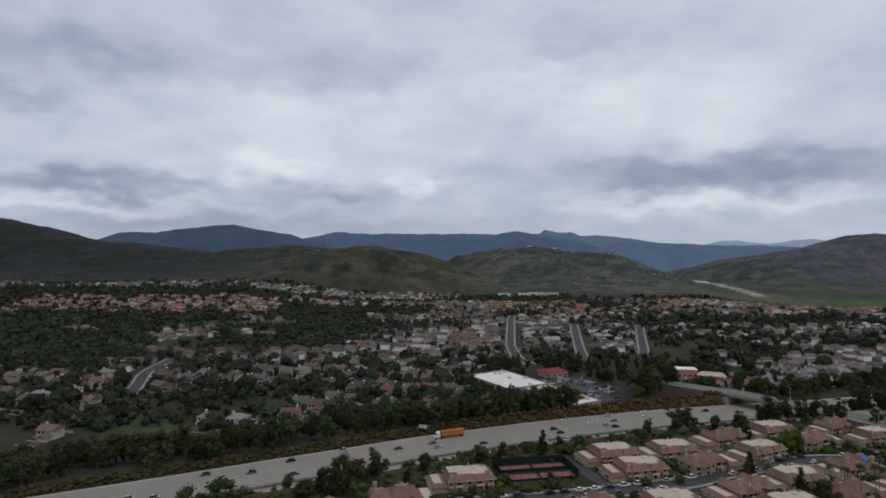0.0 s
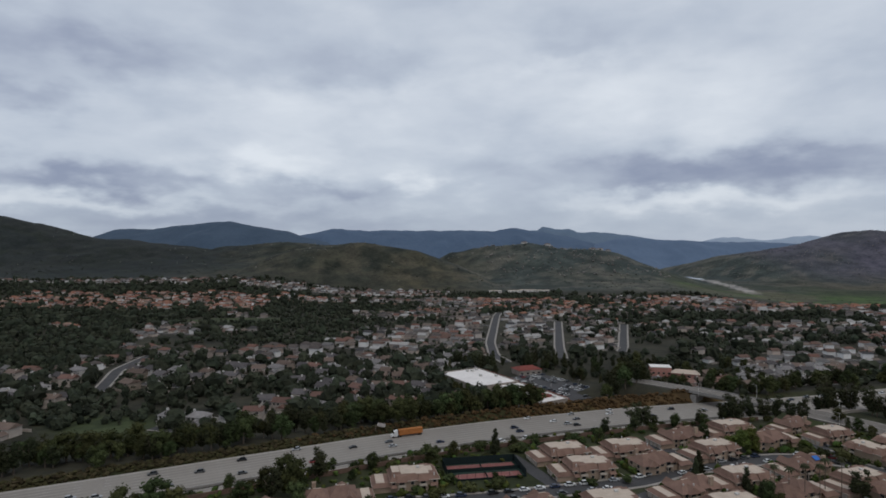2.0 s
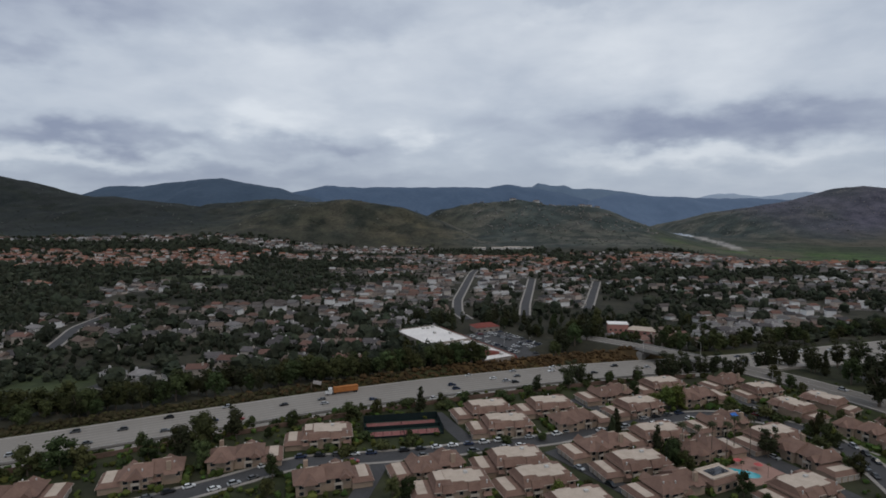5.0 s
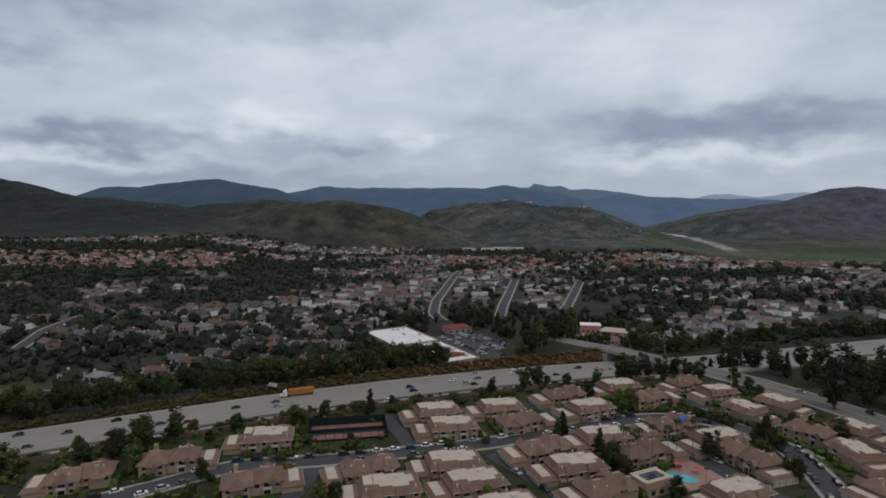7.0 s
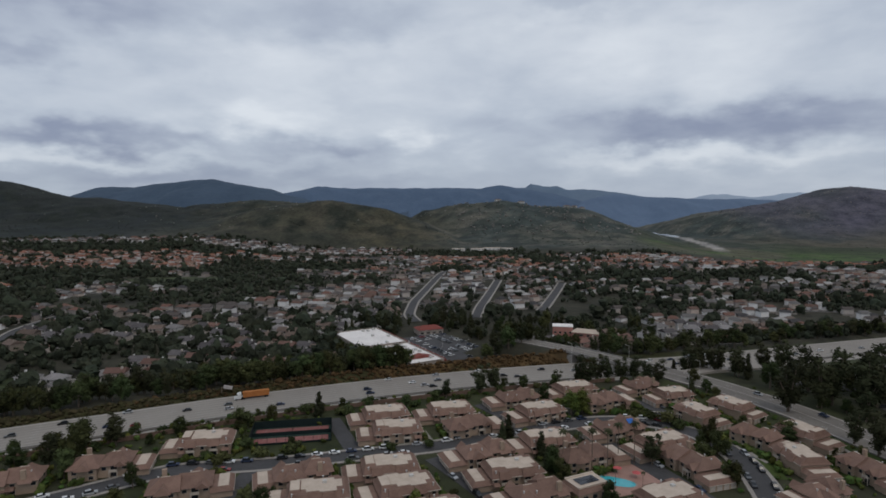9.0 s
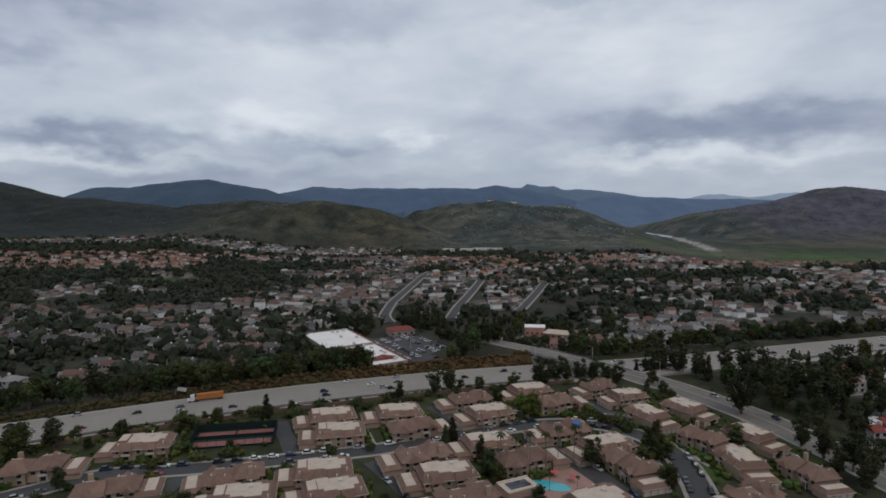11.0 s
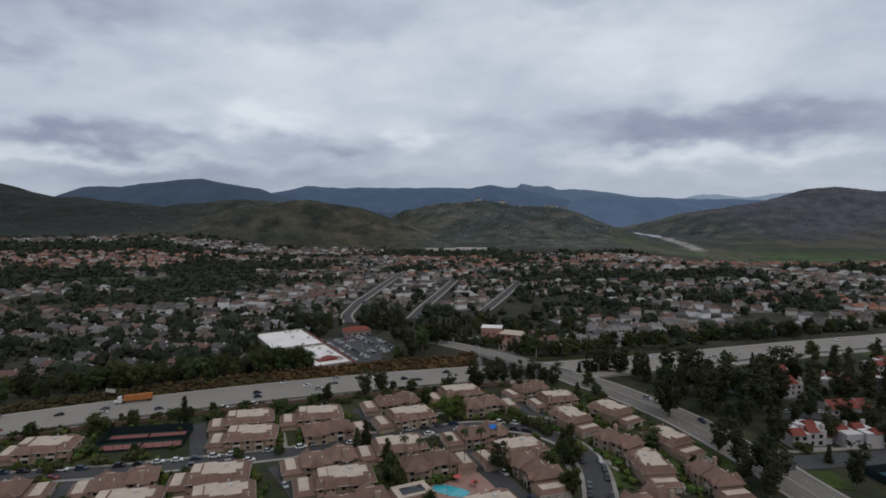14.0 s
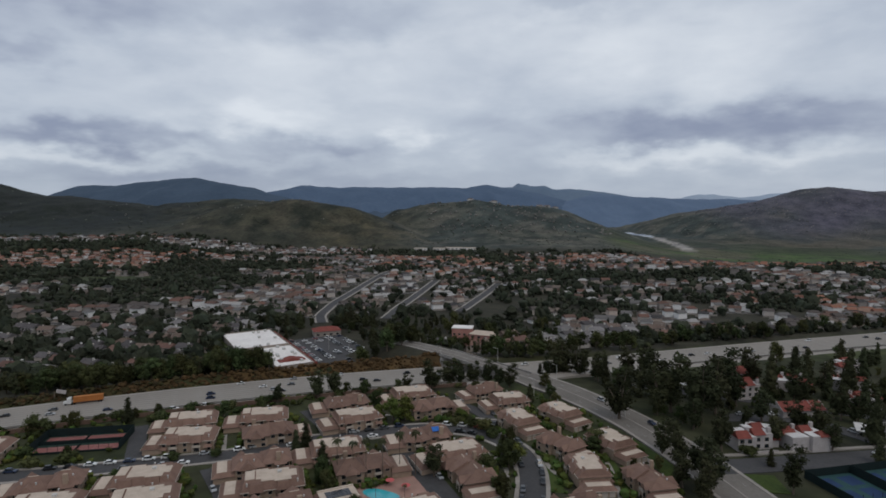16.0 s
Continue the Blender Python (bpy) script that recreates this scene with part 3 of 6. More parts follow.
# the bridge and its approaches
p, h = along(CROSSING, 3)
side = np.stack([-h[:, 1], h[:, 0]], 1)
zs = crossing_level(p[:, 1])
verts, faces = [], []
for i in range(len(p)):
    wide = crossing_half(p[i, 1])
    for o, dz in ((wide, 0), (-wide, 0), (-wide, -0.7), (wide, -0.7)):
        verts.append((*(p[i] + side[i] * o), zs[i] + dz))
    if i:
        a, b = 4 * i - 4, 4 * i
        faces += [(a, a + 1, b + 1, b), (a + 1, a + 2, b + 2, b + 1), (a + 2, a + 3, b + 3, b + 2), (a + 3, a, b, b + 3)]
M_CROSS = material("worn_crossing_asphalt", (0.19, 0.172, 0.152), (0.135, 0.122, 0.108), 0.9, 0.06, detail_scale=16)
tagged(raw_object("crossing_road", verts, faces, M_CROSS), "worn grey road climbing to the freeway bridge", "road", kind="structure")
for o, w in ((-1, 1.5), (1, 1.5), (0, 0.8)):
    vv, ff = [], []
    for i in range(len(p)):
        for e, dz in ((w / 2, 0.16), (-w / 2, 0.16), (-w / 2, -0.3), (w / 2, -0.3)):
            vv.append((*(p[i] + side[i] * (o * (crossing_half(p[i, 1]) - 0.8) + e)), zs[i] + dz))
        if i:
            a, b = 4 * i - 4, 4 * i
            ff += [(a, a + 1, b + 1, b), (a + 1, a + 2, b + 2, b + 1), (a + 3, a, b, b + 3)]
    tagged(raw_object("pavement" if o else "median_kerb", vv, ff, M_WALK), "pale concrete pavement along the crossing road" if o else "narrow concrete median of the crossing road", "pavement", kind="structure")
for off in (-0.5, 0.5):
    vv, ff = [], []
    for i in range(0, len(p) - 1, 4):
        k = len(vv)
        for q, e in ((i, -1), (i, 1), (i + 1, 1), (i + 1, -1)):
            vv.append((*(p[q] + side[q] * (off * crossing_half(p[q, 1]) + e * 0.08)), zs[q] + 0.012))
        ff.append((k + 3, k + 2, k + 1, k))
    tagged(raw_object("lane_marking", vv, ff, M_PAINT), "white dashed lane line on the crossing road", "road marking", kind="structure")

ribbon("slip_road", ((248, 358), (262, 364), (282, 376), (310, 388), (345, 400), (390, 413)), 4.8, ((255, 272, 345), (-1.45, -2.0, -7.85)), M_CONCRETE, "worn concrete slip road dropping from the junction to the freeway", deep=5.0)

bridge = thing("bridge", "long grey concrete bridge carrying a road over the freeway", "bridge")
bx0, bx1 = np.array((202.0, 413.7)), np.array((240, 366.2))
bd = (bx1 - bx0) / np.hypot(*(bx1 - bx0))
bridge.matrix_world = pose(*((bx0 + bx1) / 2), 0, 0, 0, math.degrees(math.atan2(bd[1], bd[0])))
blen = float(np.hypot(*(bx1 - bx0)))
bm = bmesh.new()
frustum(bm, (-blen / 2, blen / 2, -5, 5), (-blen / 2, blen / 2, -7.4, 7.4), -3.2, -1.72)
part("girder", bm, M_BRIDGE, bridge)
for sgn in (-1, 1):
    bm = bmesh.new()
    box(bm, -blen / 2 - 6, blen / 2 + 6, sgn * 7.2 - 0.15, sgn * 7.2 + 0.15, -1.8, 0.05)
    part("parapet", bm, M_BRIDGE, bridge)
    bm = bmesh.new()
    box(bm, sgn * (blen / 2 - 3), sgn * (blen / 2 + 1), -7.8, 7.8, -8.4, -3.0)
    part("abutment", bm, M_BRIDGE, bridge)
for yy in (-4, 0, 4):
    bm = bmesh.new()
    tube(bm, 4.0, yy, -8.3, -3.1, 0.8, 0.8, 10)
    part("pier", bm, M_BRIDGE, bridge)


# ---- condominium buildings ----
def window_part(parent, x, y, z, w, hgt, face):
    """A framed window on a wall that faces -y, +y, -x or +x."""
    bm = bmesh.new()
    t = 0.06
    if face in "sn":
        o = -t if face == "s" else t
        box(bm, x - w / 2 - 0.12, x + w / 2 + 0.12, min(y, y + o), max(y, y + o), z - 0.12, z + hgt + 0.12, 0)
        box(bm, x - w / 2, x + w / 2, min(y + o, y + 1.4 * o), max(y + o, y + 1.4 * o), z, z + hgt, 1)
    else:
        o = -t if face == "w" else t
        box(bm, min(x, x + o), max(x, x + o), y - w / 2 - 0.12, y + w / 2 + 0.12, z - 0.12, z + hgt + 0.12, 0)
        box(bm, min(x + o, x + 1.4 * o), max(x + o, x + 1.4 * o), y - w / 2, y + w / 2, z, z + hgt, 1)
    return part("window", bm, [M_TRIM, M_GLASS], parent)


def garage_wing(b, n_doors=4):
    bm = bmesh.new()
    box(bm, -17.4, -9.9, -6.2, 6.2, 0, 2.9)
    part("garage_wall", bm, M_STUCCO, b)
    bm = bmesh.new()
    frustum(bm, (-18.0, -9.9, -6.8, 6.8), (-16.4, -9.9, -5.2, 5.2), 2.8, 4.3)
    part("garage_roof", bm, M_ROOF, b, "brown tiled garage roof skirt")
    bm = bmesh.new()
    box(bm, -16.2, -12.6, -5.0, 5.0, 4.28, 4.42)
    part("garage_flat_roof", bm, M_DECK, b, "cream flat roofing strip")
    bm = bmesh.new()
    box(bm, -18.05, -17.95, -6.8, 6.8, 2.62, 2.86)
    part("fascia", bm, M_TRIM, b)
    for k in range(n_doors):
        yy = -4.6 + k * 9.2 / (n_doors - 1)
        bm = bmesh.new()
        box(bm, -17.5, -17.38, yy - 1.15, yy + 1.15, 0.05, 2.25)
        for j in range(3):
            box(bm, -17.52, -17.49, yy - 1.1, yy + 1.1, 0.55 + j * 0.55, 0.6 + j * 0.55)
        part("garage_door", bm, M_GARAGE, b, "pale panelled garage door")


def balcony(b, x, sgn, w=3.2, wall=6.5):
    """A stucco balcony on two posts, with a glazed door above and below."""
    y0, y1 = sorted((sgn * wall, sgn * (wall + 1.5)))
    yy = sgn * (wall + 1.45)
    bm = bmesh.new()
    box(bm, x - w / 2, x + w / 2, y0, y1, 2.7, 2.9)
    floor_slab = part("balcony", bm, M_TRIM, b, "cream stucco balcony")
    bm = bmesh.new()
    box(bm, x - w / 2, x + w / 2, min(yy, yy - sgn * 0.1), max(yy, yy - sgn * 0.1), 2.9, 3.85)
    part("parapet", bm, M_TRIM, floor_slab)
    for e in (-1, 1):
        xx = x + e * (w / 2 - 0.14)
        bm = bmesh.new()
        box(bm, xx - 0.14, xx + 0.14, min(yy, yy - sgn * 0.28), max(yy, yy - sgn * 0.28), 0, 2.7)
        part("post", bm, M_TRIM, floor_slab)
    for z in (3.0, 0.3):
        window_part(b, x, sgn * wall, z, 2.2, 1.9, "s" if sgn < 0 else "n")


def vents(b, spots):
    for x, y, z in spots:
        bm = bmesh.new()
        tube(bm, x, y, z - 0.6, z + 0.7, 0.22, 0.22, 6)
        tube(bm, x, y, z + 0.7, z + 0.95, 0.36, 0.30, 6)
        part("vent", bm, M_CHIM, b, "pale metal roof vent")


def condo_flat(seed):
    """Two storeys under a brown tiled skirt with a stepped cream flat top, and a garage wing."""
    r = rng(seed)
    b = thing("condo_building", "two-storey tan stucco condominium with brown roof skirt and cream flat top", "building", "condominium buildings")
    bm = bmesh.new()
    box(bm, -10, 10, -6.5, 6.5, 0, 5.6)
    part("wall", bm, M_STUCCO, b)
    bm = bmesh.new()
    frustum(bm, (-10.7, 10.7, -7.2, 7.2), (-8.9, 8.9, -5.0, 5.0), 5.3, 7.5)
    for x, sgn in ((-5.5, -1), (3.5, -1), (-3.5, 1), (5.5, 1)):
        frustum(bm, (x - 2.4, x + 2.4, *sorted((sgn * 4.6, sgn * 8.0))), (x - 1.9, x + 1.9, *sorted((sgn * 4.4, sgn * 6.2))), 5.0, 7.4)
    part("roof", bm, M_ROOF, b, "brown tiled roof skirt")
    bm = bmesh.new()
    z = 7.46
    box(bm, -8.2, 8.2, -2.6, 2.6, z, z + 0.22)
    box(bm, -4.9 + r.uniform(-1, 1), 5.6, -4.4, 4.2, z + 0.004, z + 0.224)
    box(bm, -7.0, -1.5, -1.0, 5.2, z + 0.008, z + 0.228)
    box(bm, 0.5, 6.2, -5.4, 1.0, z + 0.012, z + 0.232)
    part("flat_roof", bm, M_DECK, b, "stepped cream flat roofing")
    bm = bmesh.new()
    for y0, y1 in ((-7.3, -7.16), (7.16, 7.3)):
        box(bm, -10.75, 10.75, y0, y1, 5.0, 5.32)
    box(bm, 10.66, 10.8, -7.3, 7.3, 5.0, 5.32)
    part("fascia", bm, M_TRIM, b, "cream eaves board")
    for x in (-5.5, 3.5):
        balcony(b, x, -1)
    balcony(b, 5.0, 1)
    for x, z in ((-9.0, 3.2), (-1.0, 3.2), (8.4, 3.2), (-1.0, 0.7), (8.4, 0.7)):
        window_part(b, x, -6.5, z, 1.3, 1.4, "s")
    for y, z in ((-3, 3.2), (3, 3.2), (-3, 0.7), (3, 0.7)):
        window_part(b, 10.0, y, z, 1.5, 1.4, "e")
    garage_wing(b)
    vents(b, ((-8.6, -5.6, 7.0), (8.3, -5.9, 6.9), (r.uniform(-2, 2), 5.6, 7.2)))
    for x0, x1 in ((-10.2, -7.6), (6.4, 9.8)):
        bm = bmesh.new()
        frustum(bm, (x0, x1, -8.4, -6.48), (x0 + 0.3, x1 - 0.3, -7.2, -6.48), 2.7, 3.6)
        part("porch_roof", bm, M_ROOF, b, "low brown tiled porch roof")
    bm = bmesh.new()
    frustum(bm, (-10.4, -4.6, -6.9, 6.9), (-9.4, -6.0, -3.6, 3.6), 5.3, 8.2)
    part("end_roof", bm, M_ROOF, b, "raised brown tiled end roof")
    bm = bmesh.new()
    box(bm, -9.3, -6.1, -3.5, 3.5, 8.18, 8.36)
    part("end_flat_roof", bm, M_DECK, b, "cream flat roofing patch")
    bm = bmesh.new()
    box(bm, 1.6, 3.0, 0.5, 1.7, 7.6, 8.5)
    part("roof_unit", bm, M_CHIM, b, "grey roof unit")
    return b


def pitched(bm, x0, x1, y0, y1, z0, z1, hip0, hip1):
    """A pitched roof with its ridge along x; hip: how far each end slopes in."""
    ym = (y0 + y1) / 2
    v = [bm.verts.new(c) for c in ((x0, y0, z0), (x1, y0, z0), (x1, y1, z0), (x0, y1, z0), (x0 + hip0, ym, z1), (x1 - hip1, ym, z1))]
    for f in ((0, 1, 5, 4), (2, 3, 4, 5), (1, 2, 5), (3, 0, 4), (3, 2, 1, 0)):
        bm.faces.new([v[i] for i in f])


def pitched_y(bm, x0, x1, y0, y1, z0, z1, hip0, hip1):
    """The same with its ridge along y."""
    xm = (x0 + x1) / 2
    v = [bm.verts.new(c) for c in ((x0, y0, z0), (x1, y0, z0), (x1, y1, z0), (x0, y1, z0), (xm, y0 + hip0, z1), (xm, y1 - hip1, z1))]
    for f in ((0, 1, 4), (1, 2, 5, 4), (2, 3, 5), (3, 0, 4, 5), (3, 2, 1, 0)):
        bm.faces.new([v[i] for i in f])


def condo_gabled(seed):
    """Two staggered volumes under brown pitched roofs, with a garage wing."""
    r = rng(seed)
    b = thing("condo_building", "two-storey tan stucco condominium with brown pitched tile roofs", "building", "condominium buildings")
    d = r.uniform(1.4, 2.2)
    bm = bmesh.new()
    box(bm, -10, 0.5, -6.3, 4.8, 0, 5.5)
    part("wall", bm, M_STUCCO, b)
    bm = bmesh.new()
    box(bm, 0.52, 10, -6.3 + d, 4.8 + d, 0, 5.5)
    part("wall", bm, M_STUCCO, b)
    bm = bmesh.new()
    pitched(bm, -10.9, 0.9, -7.2, 5.7, 5.25, 8.7, 4.6, 4.0 if seed % 2 else 0.4)
    part("roof", bm, M_ROOF, b, "brown tiled pitched roof")
    bm = bmesh.new()
    pitched(bm, -0.6, 10.9, -7.2 + d, 5.7 + d, 5.35, 8.9, 3.8 if seed % 2 else 0.3, 4.6)
    part("roof", bm, M_ROOF, b, "brown tiled pitched roof")
    bm = bmesh.new()
    pitched(bm, 4.2, 8.8, -8.2 + d, 0, 4.9, 6.6, 0.3, 0.3)
    part("dormer_roof", bm, M_ROOF, b, "small brown tiled porch roof")
    for x0, x1, y0, y1, z1, h0, h1 in ((-8.4, -2.2, -8.1, 0.5, 7.7, 1.2, 0.1), (2.2, 7.8, -1.0 + d, 6.9 + d, 7.6, 0.1, 1.2), (-9.6, -5.4, -1.5, 6.9, 7.3, 0.1, 0.2)):
        bm = bmesh.new()
        pitched_y(bm, x0, x1, y0, y1, 5.15, z1, h0, h1)
        part("cross_roof", bm, M_ROOF, b, "brown tiled cross gable")
    for xa, xb, yc, za in ((-6.3, -3.1, -0.75, 8.66), (3.2, 6.3, -0.75 + d, 8.86)):
        bm = bmesh.new()
        box(bm, xa, xb, yc - 0.16, yc + 0.16, za - 0.05, za + 0.12)
        part("ridge_cap", bm, M_DECK, b, "paler ridge tiles")
    bm = bmesh.new()
    frustum(bm, (-0.8, 3.4, -8.6 + d, -6.2 + d), (-0.5, 3.1, -6.9 + d, -6.2 + d), 2.8, 3.7)
    part("porch_roof", bm, M_ROOF, b, "low brown tiled porch roof")
    for x, y, z in ((-8.4, -6.3, 3.2), (-2.0, -6.3, 3.2), (-2.0, -6.3, 0.6), (-8.4, -6.3, 0.6), (2.4, -6.3 + d, 3.2), (2.4, -6.3 + d, 0.6), (8.8, -6.3 + d, 3.2)):
        window_part(b, x, y, z, 1.5, 1.4, "s")
    for y, z in ((-2, 3.2), (3, 3.2), (-2, 0.7), (3, 0.7)):
        window_part(b, 10.0, y, z, 1.5, 1.4, "e")
    balcony(b, -5.0, -1, 3.0, 6.3)
    balcony(b, -5.0, 1, 3.0, 4.8)
    for x, y, z in ((-1.6, 4.8, 3.2), (-8.6, 4.8, 3.2), (2.4, 4.8 + d, 3.2), (2.4, 4.8 + d, 0.6), (8.0, 4.8 + d, 3.2), (8.0, 4.8 + d, 0.6)):
        window_part(b, x, y, z, 1.6, 1.4, "n")
    bm = bmesh.new()
    box(bm, 5.0, 6.6, -6.4 + d, -5.2 + d, 5.0, 9.6)
    part("chimney", bm, M_STUCCO, b)
    garage_wing(b)
    vents(b, ((-7.5, -3.4, 7.1), (-3.0, -4.2, 6.8), (7.5, -3.2 + d, 7.2)))
    return b


CONDOS_W = ((-88, 203, 195, "B"), (-47, 221, 15, "B"), (-21, 235, 195, "B"), (11, 256, 15, "A"), (17, 217, 195, "B"), (58, 227, 15, "B"), (67, 211, 15, "A"), (90, 231, 15, "A"), (97, 215, 15, "A"), (83, 287, 15, "A"), (90, 268, 15, "A"), (114, 292, 15, "A"), (121, 274, 195, "B"))
CONDOS_M = ((127, 245, 20, "B"), (136, 228, 20, "A"), (143, 211, 20, "B"), (187, 207, 20, "A"), (166, 241, 200, "B"), (154, 256, 20, "A"), (202, 253, 20, "A"), (206, 236, 105, "B"), (189, 270, 20, "B"), (149, 311, 20, "B"), (157, 291, 20, "A"), (181, 324, 20, "A"), (191, 306, 200, "B"), (107, 197, 15, "A"))
CONDOS_E = ((219, 330, 20, "B"), (230, 314, 20, "A"), (231, 288, 120, "A"), (252, 297, 120, "A"), (245, 261, 120, "B"), (266, 263, 120, "A"), (250, 238, 97, "A"), (270, 229, 97, "B"), (241, 211, 20, "B"))
MODELS = {"A": [condo_flat(1), condo_flat(2)], "B": [condo_gabled(3), condo_gabled(4)]}
used = {"A": 0, "B": 0}
for i, (x, y, rot, kind) in enumerate(CONDOS_W + CONDOS_M + CONDOS_E):
    k = used[kind]
    used[kind] += 1
    m = pose(x, y, -3.0, 0, 0, rot + 4 * math.sin(i * 1.7))
    m = m @ Matrix.Diagonal((0.84, 0.9, 0.9, 1) if x > 210 else (1, 1, 0.9, 1))
    if k < 2:
        MODELS[kind][k].matrix_basis = m
    else:
        again(MODELS[kind][k % 2], m)
# a roof under repair
bm = bmesh.new()
for i in range(5):
    quad(bm, [(-1.6 + 0.64 * i, -1.2, 0.05 * (i % 2)), (-0.96 + 0.64 * i, -1.2, 0.05 * ((i + 1) % 2)), (-0.96 + 0.64 * i, 1.4, 0.05 * ((i + 1) % 2)), (-1.6 + 0.64 * i, 1.4, 0.05 * (i % 2))])
tarp = part("tarpaulin", bm, material("blue_tarpaulin", (0.04, 0.16, 0.50), None, 0.5, 1.0))
tarp.matrix_world = pose(193.4, 268.9, 4.0, 27, 0, 20)
tagged(tarp, "crumpled blue tarpaulin spread on a brown roof", "tarpaulin")


# ---- courts, clubhouse and pool ----
def fence(parent, x0, x1, y0, y1, hgt, mat, front=0.9):
    for a, b in (((x0, y0), (x1, y0)), ((x1, y0), (x1, y1)), ((x1, y1), (x0, y1)), ((x0, y1), (x0, y0))):
        bm = bmesh.new()
        t = 0.04
        box(bm, min(a[0], b[0]) - t, max(a[0], b[0]) + t, min(a[1], b[1]) - t, max(a[1], b[1]) + t, 0.05, front if a[1] == b[1] == y0 else hgt)
        part("fence_screen", bm, mat, parent, "dark windscreen mesh")
        n = int(max(abs(a[0] - b[0]), abs(a[1] - b[1])) / 3.5)
        for k in range(n):
            bm = bmesh.new()
            tube(bm, a[0] + (b[0] - a[0]) * k / n, a[1] + (b[1] - a[1]) * k / n, 0, hgt + 0.15, 0.08, 0.08, 6)
            part("fence_post", bm, M_TYRE, parent)


def court_lines(parent, cx, cy, L, W, z, mat):
    t = 0.03
    strips = [(cx - L / 2, cx + L / 2, cy + y - t, cy + y + t) for y in (-W / 2, W / 2, -W * 0.375, W * 0.375)]
    strips += [(cx + x - t, cx + x + t, cy - W / 2, cy + W / 2) for x in (-L / 2, L / 2, -L * 0.27, L * 0.27)]
    for i, e in enumerate(strips):
        bm = bmesh.new()
        box(bm, *e, z + 0.004 * (i > 3), z + 0.012 + 0.004 * (i > 3))
        part("court_line", bm, mat, parent, "worn pale court line")
    bm = bmesh.new()
    box(bm, cx - 0.03, cx + 0.03, cy - W / 2 - 0.9, cy + W / 2 + 0.9, z + 0.1, z + 1.0)
    part("net", bm, M_FENCE, parent)


court = thing("tennis_court", "pair of fenced tennis courts with red playing areas on green", "tennis court")
court.matrix_world = pose(42.5, 271.5, -3.0, 0, 0, 10)
bm = bmesh.new()
box(bm, -17.3, 17.3, -9.6, 9.6, -0.3, 0.18)
part("court_surround", bm, M_COURT_GREEN, court, "dark green court surround")
for ya, yb in ((-8.3, -2.6), (1.9, 8.2)):
    bm = bmesh.new()
    box(bm, -16.2, 16.0, ya, yb, 0.17, 0.19)
    part("playing_area", bm, M_COURT_RED, court, "worn red playing area")
    court_lines(court, 0, (ya + yb) / 2, 23.8, yb - ya - 0.6, 0.195, M_WALK)
bm = bmesh.new()
box(bm, -17.2, 17.2, -0.05, 0.05, 0.15, 1.8)
part("divider_screen", bm, M_FENCE, court, "dark windscreen between the two courts")
fence(court, -17.4, 17.4, -9.7, 9.7, 3.5, M_FENCE)

M_BLUE_COURT = material("blue_court_surface", (0.025, 0.05, 0.115), None, 0.8, 0.3)
M_TEAL_COURT = material("teal_court_surface", (0.032, 0.078, 0.078), None, 0.8, 0.3)
for cx, cy, rot in ((343.7, 230.2, 12), (364.4, 234.6, 12)):
    c2 = thing("sports_court", "fenced sports court with blue panels on a teal surface", "sports court", "sports courts")
    c2.matrix_world = pose(cx, cy, -3.0, 0, 0, rot)
    bm = bmesh.new()
    box(bm, -10, 10, -10, 10, -0.3, 0.18)
    part("court_surround", bm, M_TEAL_COURT, c2)
    for x in (-4.8, 4.8):
        for y in (-4.6, 4.6):
            bm = bmesh.new()
            box(bm, x - 3.2, x + 3.2, y - 3.4, y + 3.4, 0.17, 0.19)
            part("playing_area", bm, M_BLUE_COURT, c2, "blue painted playing panel")
    fence(c2, -10.2, 10.2, -10.2, 10.2, 3.2, M_FENCE)

club = thing("clubhouse", "low tan clubhouse with pale roof rim and dark solar panels", "clubhouse")
club.matrix_world = pose(161, 217, -3.0, 0, 0, 25)
bm = bmesh.new()
box(bm, -7, 7, -5, 5, 0, 3.6)
part("wall", bm, M_STUCCO, club)
bm = bmesh.new()
frustum(bm, (-7.6, 7.6, -5.6, 5.6), (-6.2, 6.2, -4.2, 4.2), 3.4, 5.0)
part("roof", bm, M_ROOF, club, "brown tiled roof skirt")
bm = bmesh.new()
box(bm, -6.3, 6.3, -4.3, 4.3, 4.98, 5.2)
box(bm, -6.3, 6.3, -4.3, -3.6, 5.2, 5.5)
box(bm, -6.3, 6.3, 3.6, 4.3, 5.2, 5.5)
part("flat_roof", bm, M_DECK, club, "cream flat roof with a raised rim")
M_SOLAR = material("solar_glass", (0.012, 0.014, 0.02), None, 0.15, 1.0, spec=0.5)
for i in range(4):
    for j in range(2):
        bm = bmesh.new()
        box(bm, -4.2 + i * 2.1, -2.2 + i * 2.1, -2.4 + j * 2.4, -0.2 + j * 2.4, 5.35, 5.42)
        part("solar_panel", bm, M_SOLAR, club, "dark solar panel")
for x in (-4, 0, 4):
    window_part(club, x, -5, 0.8, 2.0, 1.6, "s")

